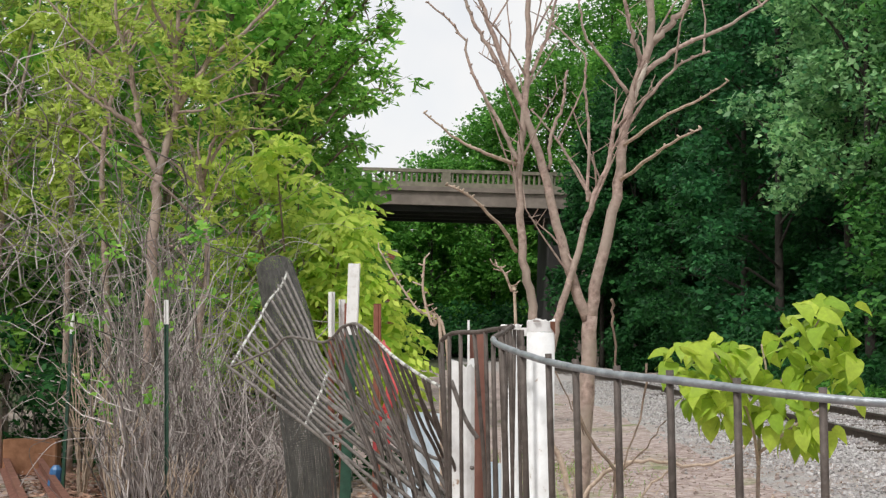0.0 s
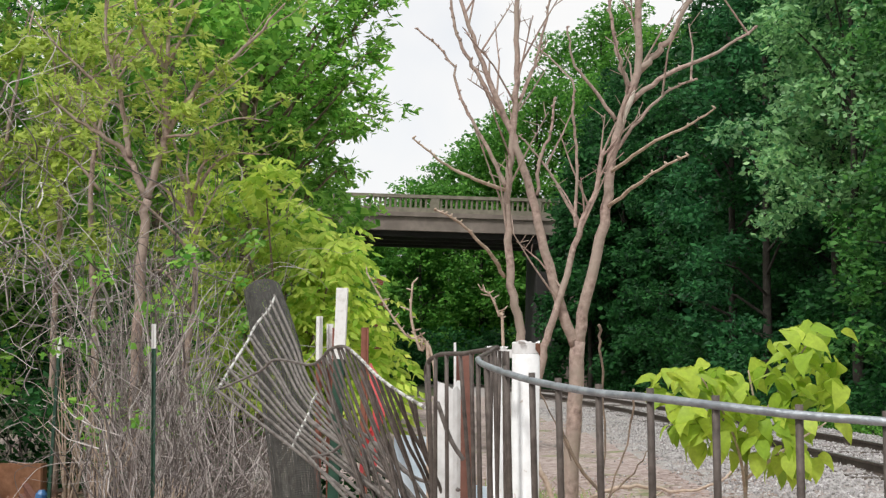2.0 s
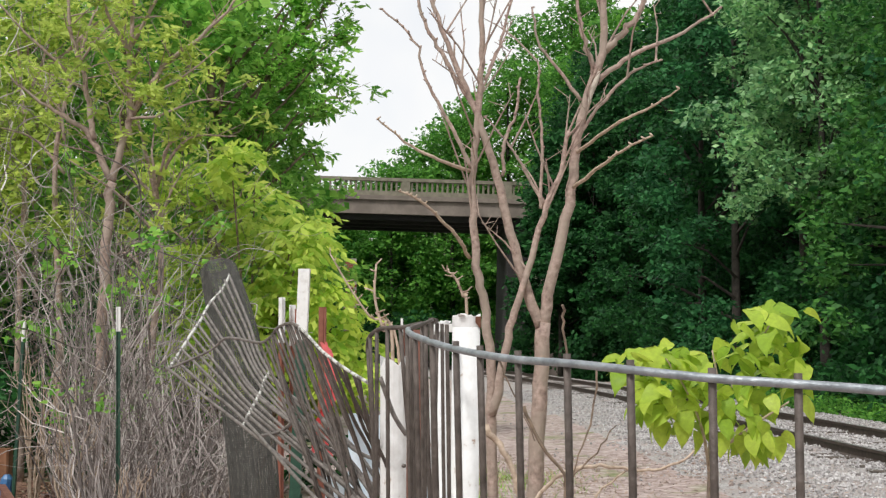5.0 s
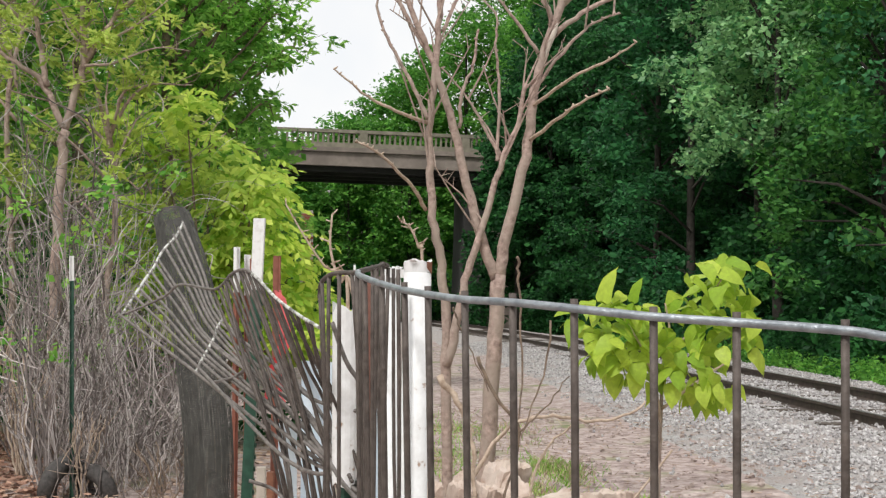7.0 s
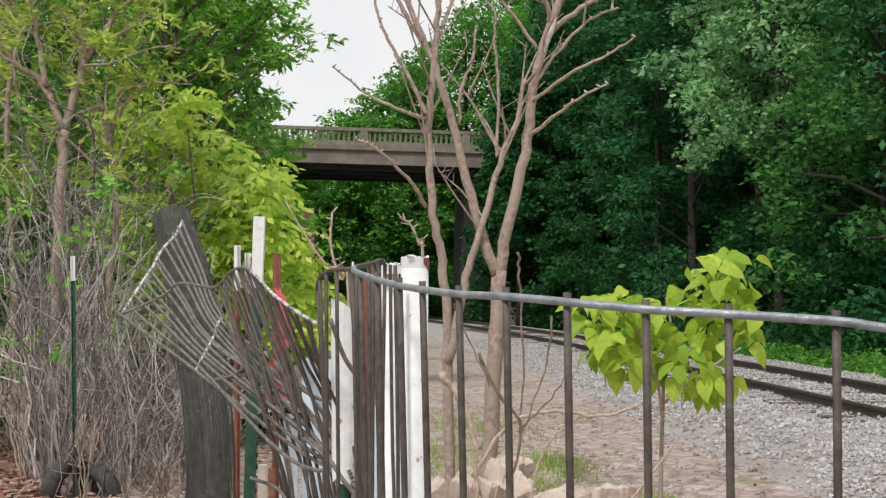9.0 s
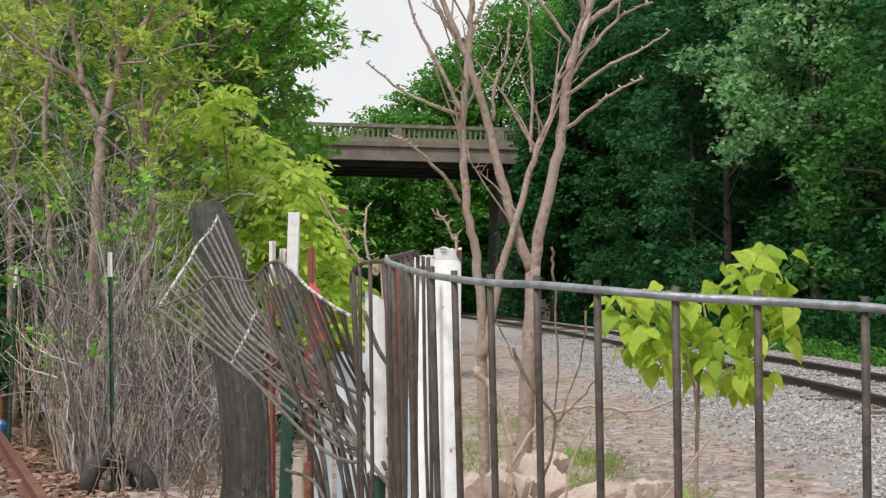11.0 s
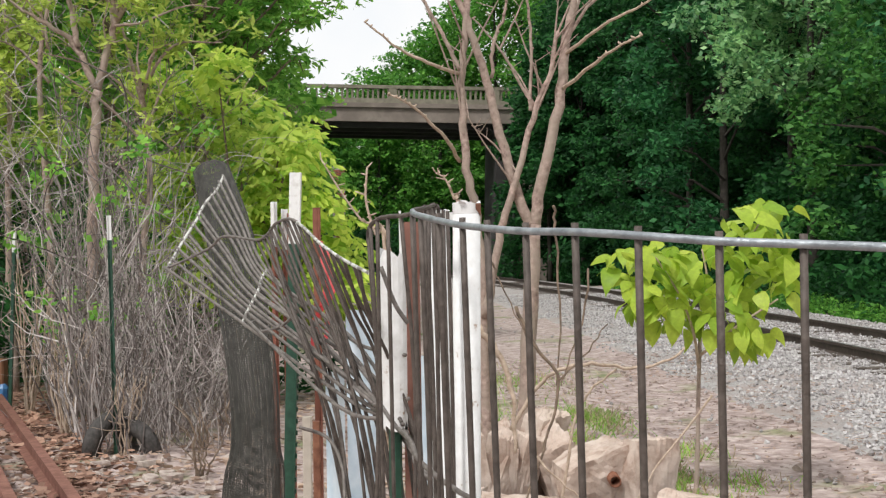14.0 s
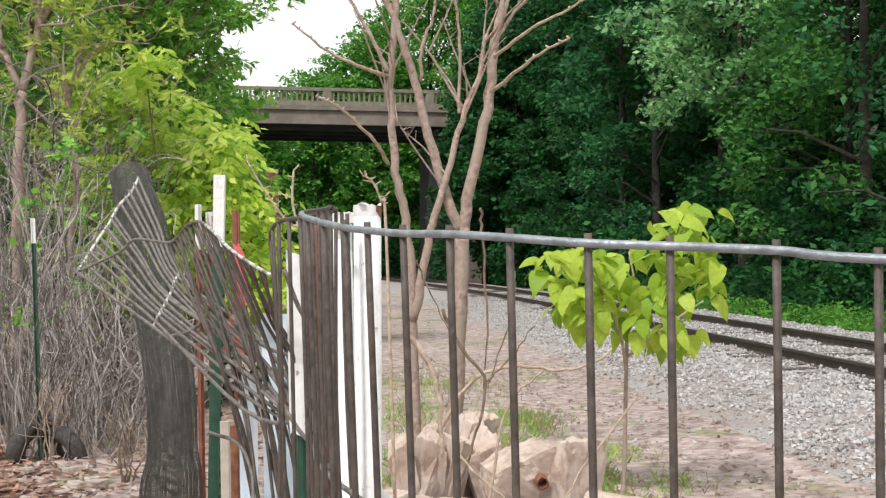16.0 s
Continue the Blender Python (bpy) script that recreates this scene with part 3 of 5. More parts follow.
def sapling(name, label, limbs, leaf_n, seed, mat, r_leaf=0.32, leaf=0.06, bark=None):
    """A young tree from limbs (points, base radius, tip radius) with side twigs and tufts of leaves."""
    rng = np.random.default_rng(seed)
    root = thing(name, label, "tree")
    cs = []
    for i, (pts, r0, r1) in enumerate(limbs):
        b = Build()
        line = curve(pts, 5)
        wob = [p + Vector(rng.normal(size=3)) * r0 * 0.18 for p in line]
        b.tube(wob, taper(len(wob), r0, r1), 8)
        limb = part("trunk" if i == 0 else "limb", b, bark or M_BARK, root, smooth=True)
        for j in range(2, len(wob) - 1):
            if i and rng.random() < 0.8:
                d = Vector(rng.normal(size=3))
                d.z = abs(d.z) + 0.4
                tip = wob[j] + d.normalized() * rng.uniform(0.15, 0.6)
                part("twig", Build().tube([wob[j], wob[j].lerp(tip, 0.5) + Vector(rng.normal(size=3)) * 0.02, tip], [r1 * 0.8, r1 * 0.6, 0.002], 5), bark or M_BARK, limb)
                cs.append(tip)
    if leaf_n:
        pts = cloud(rng, cs, [r_leaf * 0.5] * len(cs), leaf_n // 11, 0.1, 1.0)
        tuft = pts[rng.integers(0, len(pts), leaf_n)] + rng.normal(size=(leaf_n, 3)) * leaf * 0.28
        part("crown", quads_mesh("crown", leaves(tuft, leaf, rng, 0.34, 0.12)), mat, root)
    return root


def left_saplings():
    sapling("sapling", "young tree with pinkish forked trunk and sparse yellow-green leaves", (
        ([(-2.76, 12.0, -0.1), (-2.732, 12.0, 1.684), (-2.706, 12.0, 2.423), (-2.673, 12.0, 3.008)], 0.056, 0.044),
        ([(-2.673, 12.0, 3.008), (-2.572, 12.0, 3.382), (-2.507, 12.0, 3.651), (-2.529, 12.0, 4.136), (-2.494, 12.0, 4.677), (-2.45, 12.0, 5.4)], 0.040, 0.013),
        ([(-2.69, 12.0, 3.03), (-2.919, 12.0, 3.489), (-3.269, 12.0, 3.704), (-3.6, 11.9, 3.95)], 0.035, 0.008),
        ([(-2.507, 12.0, 3.651), (-2.209, 12.0, 4.081), (-1.786, 12.0, 4.46), (-1.4, 12.0, 4.9)], 0.035, 0.008),
        ([(-2.842, 12.0, 3.40), (-2.90, 12.0, 3.75), (-2.983, 12.0, 4.136), (-3.097, 12.0, 4.569), (-3.1, 12.0, 5.3)], 0.032, 0.010),
        ([(-2.4, 12.0, 3.8), (-2.0, 11.8, 3.95), (-1.6, 11.7, 4.25)], 0.016, 0.004),
        ([(-2.52, 12.0, 3.60), (-2.2, 11.8, 3.60), (-1.8, 11.7, 3.72), (-1.5, 11.7, 3.70)], 0.016, 0.004),
        ([(-2.5, 12.0, 4.3), (-2.2, 11.8, 4.8), (-2.05, 11.7, 5.3)], 0.02, 0.006),
        ([(-2.52, 12.0, 4.2), (-2.75, 11.8, 4.7), (-2.8, 11.7, 5.3)], 0.02, 0.006)), 2700, 51, M_YELLOW, 0.24, 0.082)
    for i, (x, y, h) in enumerate(((-2.28, 12.2, 3.6), (-4.6, 16.4, 5.6), (-5.7, 16.8, 6.2), (-3.35, 12.9, 5.0), (-7.0, 16.6, 6.4), (-1.95, 13.9, 3.2), (-4.2, 14.6, 5.2), (-5.1, 14.9, 5.6), (-6.2, 15.2, 6.0))):
        r = random.Random(60 + i)
        limbs = [([(x, y, -0.1), (x + r.uniform(-.1, .1), y, h * 0.35), (x + r.uniform(-.2, .2), y, h * 0.7), (x + r.uniform(-.4, .4), y, h)], 0.05, 0.012)]
        for j in range(7):
            z0 = h * r.uniform(0.4, 0.9)
            a = r.uniform(-1, 1)
            limbs.append(([(x, y, z0), (x + a * 0.4, y + r.uniform(-.3, .1), z0 + 0.35), (x + a * 0.9, y + r.uniform(-.5, .2), z0 + r.uniform(0.3, 0.9))], 0.018, 0.005))
        sapling("sapling", "slender sapling with sparse yellow-green leaves in the thicket", limbs, 2700 if y > 14.2 else 1000, 80 + i, M_YELLOW, 0.34, 0.112 if y > 14.2 else 0.085)


def thicket():
    rng = np.random.default_rng(17)
    b = Build()
    for i in range(980):
        if i % 4:
            y = 9.9 + 3.2 * rng.random()
            left = -2.35 - 0.37 * (y - 10)
            x = left + (-1.15 - left) * rng.random() ** 0.9
        else:
            y = 16.2 + 1.8 * rng.random()
            x = -8.5 + 4.4 * rng.random()
        h = (0.7 + 1.0 * rng.random()) if x > -2.3 else (0.9 + 2.1 * rng.random() ** 1.4)
        if x > -1.75:
            h *= 0.6
            if rng.random() < 0.4:
                continue
        lean = rng.normal(size=2) * 0.17 * h
        bow = rng.normal(size=2) * 0.15
        line = [(x, y, -0.08), (x + lean[0] * 0.2 + bow[0] * 0.6, y + lean[1] * 0.3, h * 0.3), (x + lean[0] * 0.5 + bow[0], y + lean[1] * 0.5, h * 0.55), (x + lean[0] * 0.8 + bow[0] * 0.4 + rng.normal() * 0.08, y + lean[1] * 0.7, h * 0.8),
                (x + lean[0] * 1.3, y + lean[1], h)]
        r = (0.0035 + 0.013 * rng.random() ** 2.6) if x < -2.3 else (0.0028 + 0.007 * rng.random() ** 3)
        curl = [p + Vector(rng.normal(size=3)) * 0.016 for p in curve(line, 3)]
        b.tube(curl, taper(len(curl), r, r * 0.35), 4, False)
        for j in () if rng.random() < 0.55 else (1, 2):
            p = Vector(line[1 + j])
            d = Vector(rng.normal(size=3) * (0.2, 0.2, 0.25)) + Vector((0, 0, 0.28))
            b.tube([p, p + d * 0.6, p + d + Vector((0, 0, 0.1))], [r * 0.6, r * 0.5, r * 0.3], 3, False)
    tagged(part("dry_thicket", b, M_DRY), "tangle of dry grey-brown vines and stalks", "dry brush", kind="stuff")
    # Backdrop in the dark leaf colour, painting the shade seen between the stalks.
    spots = [(x, 14.2 + 0.3 * abs(x + 3) + (1.4 if -5.7 < x < -3.6 else 0), 0.9, 2.2) for x in np.arange(-7.5, -1.2, 0.6)]
    undergrowth("thicket_greenery", spots, 14000, 0.1, M_WOODS, "foliage behind dry stalks, shade put into its deep green", 74)
    tangle(rng)
    for x, y, h, n, width, mat, label in ((-3.5, 12.57, 2.0, 11, 0.5, M_PALETWIG, "bare shrub of bleached splaying stems"), (-1.30, 8.85, 0.62, 6, 0.2, M_GREYBARK, "small bare dark-stemmed shrub on the dirt"),
                                          (-2.05, 10.0, 0.75, 6, 0.2, M_PALETWIG, "small bare shrub beside the old tyres"), (-1.05, 9.4, 0.7, 5, 0.2, M_GREYBARK, "small bare dark-stemmed shrub on the dirt"),
                                          (-2.75, 11.0, 1.5, 7, 0.4, M_PALETWIG, "bare shrub of bleached splaying stems")):
        bare_shrub(x, y, h, n, width, mat, label)
    cs = [(-3.3 + 1.9 * rng.random(), 10.4 + 2.6 * rng.random(), 0.5 + 2.2 * rng.random()) for _ in range(45)]
    pts = cloud(rng, cs, [0.15] * len(cs), 1000, 0.1)
    tagged(part("vine_leaves", quads_mesh("vine_leaves", leaves(pts, 0.07, rng, 0.7)), M_LEFT), "scattered green vine leaves among dry stalks", "leaves", kind="stuff")


def bare_shrub(x, y, h, n, width, mat, label):
    rng = np.random.default_rng(int(-x * 100))
    root = thing("bare_shrub", label, "shrub", "bare shrubs", at=(x, y, ground_z(x, y) - 0.03))
    for i in range(n):
        a, s = i * 2.4 + rng.random(), width * (0.3 + 0.7 * rng.random())
        top = h * (0.6 + 0.4 * rng.random())
        line = curve([(0.02 * math.cos(a), 0.02 * math.sin(a), 0), (s * 0.3 * math.cos(a), s * 0.3 * math.sin(a), top * 0.3), (s * 0.55 * math.cos(a) + rng.normal() * 0.03, s * 0.5 * math.sin(a), top * 0.65), (s * math.cos(a), s * math.sin(a), top)], 4)
        line = [p + Vector(rng.normal(size=3)) * 0.008 for p in line]
        stem = part("stem", Build().tube(line, taper(len(line), 0.008 + 0.006 * rng.random() * h, 0.003), 6), mat, root, smooth=True)
        for j in (5, 7, 9):
            d = Vector(rng.normal(size=3) * 0.6) + Vector((0, 0, 0.8))
            part("twig", Build().tube([line[j], line[j] + d.normalized() * 0.13 * h ** 0.5, line[j] + d.normalized() * 0.28 * h ** 0.5 + Vector(rng.normal(size=3)) * 0.03], [0.005, 0.004, 0.002], 4), mat, stem)


def tangle(rng):
    """Long curling vines hung through the saplings and stalks."""
    b = Build()
    for i in range(640):
        left = i % 2
        p = Vector((-3.6 + 1.9 * rng.random(), 10.8 + 2.0 * rng.random(), 0.4 + 2.0 * rng.random())) if left else Vector((-7.0 + 3.6 * rng.random(), 14.2 + 1.8 * rng.random(), 0.4 + 4.2 * rng.random()))
        if i % 4 == 1:  # some climb high among the saplings
            p = Vector((-4.9 + 2.7 * rng.random(), 12.3 + 1.6 * rng.random(), 1.4 + 2.7 * rng.random()))
        d = Vector((rng.normal() * (0.5 if i % 4 == 1 else 1.0), rng.normal() * 0.4, abs(rng.normal()) * 0.9)).normalized()
        line = [p.copy()]
        for _ in range(7):
            d = (d + Vector(rng.normal(size=3)) * 0.45 + Vector((0, 0, 0.05))).normalized()
            p = p + d * (0.14 + 0.14 * rng.random())
            p.z = max(0.05, p.z)
            line.append(p.copy())
        r = 0.003 + 0.008 * rng.random() ** 3
        line = curve(line, 3)
        b.tube(line, taper(len(line), r, r * 0.5), 4, False)
    tagged(part("vine_tangle", b, M_DRY), "curling grey vines tangled through saplings", "vines", kind="stuff")


def bare_tree():
    """The two-stemmed, almost leafless tree beside the track."""
    Y = 8.6
    T = (
        ([(0.83, Y, -0.15), (0.912, Y, 0.437), (0.954, Y, 1.106), (0.985, Y, 1.632)], 0.058, 0.050),
        ([(0.66, Y, -0.15), (0.63, Y, 0.858), (0.636, Y, 1.237), (0.607, Y, 1.632), (0.552, Y, 1.934), (0.516, Y, 2.314), (0.517, Y, 2.657), (0.549, Y, 3.003), (0.577, Y, 3.389), (0.579, Y, 3.777), (0.593, Y, 4.4)], 0.038, 0.016),
        ([(0.965, Y, 1.60), (0.836, Y, 1.972), (0.725, Y, 2.428), (0.594, Y, 2.887), (0.50, Y, 3.157), (0.367, Y, 3.466), (0.253, Y, 3.777), (0.1, Y, 4.3)], 0.038, 0.010),
        ([(0.985, Y, 1.60), (1.052, Y, 1.972), (1.162, Y, 2.428), (1.223, Y, 2.887), (1.302, Y, 3.195), (1.401, Y, 3.466), (1.412, Y, 3.777), (1.409, Y, 4.6)], 0.041, 0.022),
        ([(0.634, Y - .02, 1.02), (0.70, Y - .05, 1.30), (0.758, Y - .05, 1.594), (0.854, Y - .05, 1.896), (0.99, Y, 2.352), (1.107, Y, 2.657), (1.166, Y, 2.926)], 0.033, 0.014),
        ([(0.498, Y, 2.65), (0.282, 8.4, 2.698), (0.059, 8.3, 2.802), (-0.124, 8.2, 2.933)], 0.014, 0.005),
        ([(0.496, Y, 2.066), (0.351, 8.3, 2.23), (0.182, 8.1, 2.374), (0.028, 8.0, 2.445)], 0.014, 0.006),
        ([(0.506, Y, 2.676), (0.423, Y, 2.849), (0.328, Y, 3.041), (0.195, Y, 3.273), (0.119, Y, 3.544), (-0.092, Y, 3.758)], 0.016, 0.006),
        ([(0.538, Y, 3.08), (0.367, Y, 3.35), (0.253, Y, 3.544), (0.157, Y, 3.777), (0.10, Y, 4.1)], 0.018, 0.008),
        ([(0.596, Y, 3.273), (0.693, Y, 3.505), (0.771, Y, 3.777), (0.82, Y, 4.1)], 0.013, 0.006),
        ([(1.36, Y, 3.273), (1.592, Y, 3.447), (1.9, Y, 3.583), (2.21, Y, 3.777)], 0.02, 0.008),
        ([(1.234, Y, 2.907), (1.455, Y, 3.195), (1.629, Y, 3.35), (1.8, Y, 3.42)], 0.014, 0.006),
        ([(1.203, Y, 2.772), (1.386, 8.1, 2.879), (1.578, 7.8, 2.95), (1.708, 7.6, 3.022)], 0.013, 0.005),
        ([(1.193, Y, 2.542), (1.311, 8.1, 2.626), (1.384, 7.8, 2.671), (1.529, 7.6, 2.733)], 0.014, 0.006),
        ([(1.252, Y, 3.138), (1.093, Y, 3.35), (0.961, Y, 3.544), (0.924, Y, 3.777)], 0.014, 0.006),
        ([(1.342, Y, 3.35), (1.268, Y, 3.583), (1.231, Y, 3.777), (1.2, Y, 4.1)], 0.018, 0.009),
        ([(1.42, Y, 3.48), (1.556, Y, 3.622), (1.672, Y, 3.777), (1.8, Y, 4.1)], 0.026, 0.014),
        ([(1.002, Y, 2.409), (0.859, Y, 2.657), (0.746, Y, 2.849), (0.595, Y, 3.022)], 0.012, 0.005),
        ([(0.972, Y, 2.40), (0.972, Y, 2.504), (0.983, Y, 2.887), (0.958, Y, 3.195), (0.972, Y, 3.408)], 0.013, 0.007),
        ([(0.715, Y, 2.619), (0.727, Y, 2.849), (0.805, Y, 3.041), (0.837, Y, 3.273)], 0.013, 0.008),
    )
    rng = random.Random(23)
    root = thing("bare_tree", "nearly leafless tree with forked pinkish-brown stems and knobbly twigs", "tree")
    for i, (pts, r0, r1) in enumerate(T):
        b = Build()
        line = curve(pts, 5)
        line = [p + Vector((rng.gauss(0, 1), rng.gauss(0, 1), 0)) * min(r0, 0.02) * (0.25 if i < 5 else 0.4) for p in line]
        b.tube(line, taper(len(line), r0, r1), 9)
        bark = M_PALETWIG if i in (5, 6, 12, 13) else M_BARK
        if i > 4:
            for j in range(3, len(line)):
                if rng.random() < 0.7:
                    d = Vector((rng.uniform(-1, 1), rng.uniform(-1, 1), rng.uniform(0, 1))).normalized()
                    b.tube([line[j] - d * r1, line[j] + d * rng.uniform(0.008, 0.014), line[j] + d * rng.uniform(0.018, 0.028)], [r1 * 1.3, r1 * 1.3, r1 * 0.6], 6)
        stem = part("trunk" if i < 2 else "stem" if i < 5 else "branch", b, bark, root, smooth=True)
        if i in (0, 5, 6):
            continue
        for j in range(len(line) // 2, len(line)):
            if rng.random() < (0.6 if i < 5 else 0.07):
                d = Vector((rng.uniform(-1, 1), rng.uniform(-1, 1), rng.uniform(0.6, 1.7))).normalized()
                tip = line[j] + d * rng.uniform(0.2, 0.65)
                mid = line[j].lerp(tip, 0.5) + Vector((rng.uniform(-.03, .03), 0, 0.03))
                t = Build().tube([line[j], mid, tip], [0.008, 0.006, 0.0035], 5)
                for q in (0.35, 0.6, 0.85):
                    p = mid.lerp(tip, q)
                    t.tube([p, p + Vector((rng.uniform(-1, 1), rng.uniform(-1, 1), rng.uniform(0.2, 1.2))).normalized() * rng.uniform(0.03, 0.16)], [0.004, 0.0025], 4)
                part("twig", t, bark, stem)
    bark_scar(root)


def bark_scar(root):
    """A pale strip where the bark has split from the stem."""
    line = curve([(1.292, 8.553, 3.10), (1.318, 8.552, 3.19), (1.352, 8.551, 3.28), (1.372, 8.553, 3.33)], 4)
    w = [0.004 + 0.014 * math.sin(math.pi * (i + 0.5) / len(line)) for i in range(len(line))]
    part("bark_scar", Build().tube(line, w, 7), M_TIMBER, root, "pale split in the bark", smooth=True)


def twiggy_shoots():
    """Cut, sprouting shoots behind the fence."""
    for pts, r in (([(-0.02, 7.0, 0.3), (-0.012, 7.0, 1.485), (-0.058, 7.0, 1.561), (-0.108, 7.0, 1.737), (-0.101, 7.0, 1.92)], 0.012),
                   ([(0.05, 7.0, 0.2), (0.018, 7.0, 1.469), (-0.135, 7.0, 1.638), (-0.243, 7.0, 1.792), (-0.351, 7.0, 1.977)], 0.009),
                   ([(0.42, 7.0, 0.0), (0.393, 7.0, 1.607), (0.372, 7.0, 1.745), (0.326, 7.0, 1.853), (0.274, 7.0, 1.89)], 0.010)):
        rng = random.Random(len(pts) + int(r * 1000))
        b = Build()
        line = curve(pts, 5)
        b.tube(line, taper(len(line), r, r * 0.45), 7)
        for p in line[6:]:
            d = Vector((rng.uniform(-1, 1), rng.uniform(-1, 1), rng.uniform(0, 1))).normalized()
            b.tube([p, p + d * rng.uniform(0.02, 0.07)], [r * 0.5, r * 0.3], 5)
        tagged(part("shoot", b, M_PALETWIG, smooth=True), "bare pale sprouting shoot behind the wire fence", "shoot", "bare shoots")


def broad_leaf(droop=0.30, fold=0.10, skew=0.0):
    """One heart-shaped, drooping leaf, its stalk end at the origin and its tip along +x."""
    b = Build()
    prof = ((0.0, 0.03), (-0.06, 0.20), (0.05, 0.36), (0.22, 0.38), (0.42, 0.36), (0.62, 0.285), (0.80, 0.165), (0.93, 0.06))
    n = len(prof)
    vs = [(x, skew * x * x, -droop * max(x, 0) ** 2) for x, _ in prof] + [(1.02, skew * 1.1, -droop * 1.2)]
    for s in (1, -1):
        vs += [(x, s * w + skew * x * x, fold * w - droop * max(x, 0) ** 2 - 0.25 * w * w + 0.025 * math.sin(9 * x + 2 * s)) for x, w in prof]
    fs = []
    for i in range(n - 1):
        fs += [(i, n + 1 + i, n + 2 + i, i + 1), (i, i + 1, 2 * n + 2 + i, 2 * n + 1 + i)]
    fs += [(n - 1, 2 * n, n), (n - 1, n, 3 * n)]
    me = b.add(vs, fs).mesh("leaf")
    me.materials.append(M_BROAD)
    me.shade_smooth()
    return me


def catalpa():
    Y = 7.8
    rng = random.Random(31)
    root = thing("broadleaf_sapling", "young sapling with large heart-shaped lime green leaves", "sapling")
    stems = ([(1.86, Y, -0.1), (1.877, Y, 0.197), (1.897, Y, 0.747), (1.93, Y, 1.05), (2.10, Y, 1.313), (2.279, Y, 1.60)],
             [(1.895, Y, 0.72), (1.84, Y - .1, 0.95), (1.759, Y - .1, 1.177), (1.60, Y - .15, 1.42)],
             [(1.93, Y, 1.05), (1.98, Y + .1, 1.25), (1.95, Y + .1, 1.45)],
             [(1.90, Y, 0.80), (2.1, Y - .2, 1.0), (2.3, Y - .3, 1.15)])
    kinds = [broad_leaf(), broad_leaf(0.38, 0.2, 0.10), broad_leaf(0.14, -0.05, -0.10), broad_leaf(0.48, 0.26, 0.0)]
    me = kinds[0]
    for i, pts in enumerate(stems):
        line = curve(pts, 6)
        part("stem", Build().tube(line, taper(len(line), 0.017 if i == 0 else 0.011, 0.005), 7), M_BARK if i == 0 else M_PALETWIG, root, smooth=True)
    lobes = ((2.26, 1.52, 0.22, 0.20, 30), (1.58, 1.37, 0.21, 0.13, 24), (1.98, 1.28, 0.22, 0.17, 20), (2.12, 1.08, 0.18, 0.18, 18), (1.57, 1.17, 0.16, 0.16, 15), (2.36, 1.28, 0.12, 0.16, 10), (1.80, 1.12, 0.18, 0.17, 14), (2.16, 0.95, 0.12, 0.08, 7))
    for cx, cz, rx, rz, count in lobes:
        for _ in range(int(count * 2.0)):
            a, r = rng.uniform(0, 2 * math.pi), math.sqrt(rng.random())
            base = Vector((cx + 1.08 * rx * r * math.cos(a), Y + rng.uniform(-0.35, 0.3), cz + 1.08 * rz * r * math.sin(a)))
            base.x = min(base.x, 2.40)
            s = rng.uniform(0.095, 0.172)
            low = max(0.0, (1.25 - base.z) / 0.4)
            pitch = min(1.45, rng.uniform(0.1, 0.95) + 0.6 * low)
            yaw = rng.uniform(-2.2, 2.2) - 1.57 + (0.5 if base.x > cx else -0.5)
            leaf = part("leaf", rng.choice(kinds), M_BROAD, root)
            leaf.matrix_basis = Matrix.LocRotScale(base, Euler((rng.uniform(-0.8, 0.8), pitch, yaw)), (s, s, s))
    flip = []
    for x, z, size, start, end, yaw in ((1.50, 1.46, 0.21, 5.75, 7.65, -1.15), (1.68, 1.46, 0.15, 5.7, 7.4, -1.2)):
        leaf = part("leaf", me, M_BROAD, root)
        leaf.scale = (size, size, size)
        flip.append((leaf, (x, Y - 0.2, z), start, end, yaw))
    return flip


# ---- wire fence ----
ROD = 0.0029


def wavy(a, b, rng, amp=0.004, n=6):
    a, b = Vector(a), Vector(b)
    return curve([a.lerp(b, i / n) + (Vector((rng.gauss(0, amp), rng.gauss(0, amp), 0)) if 0 < i < n else Vector()) for i in range(n + 1)], 3)


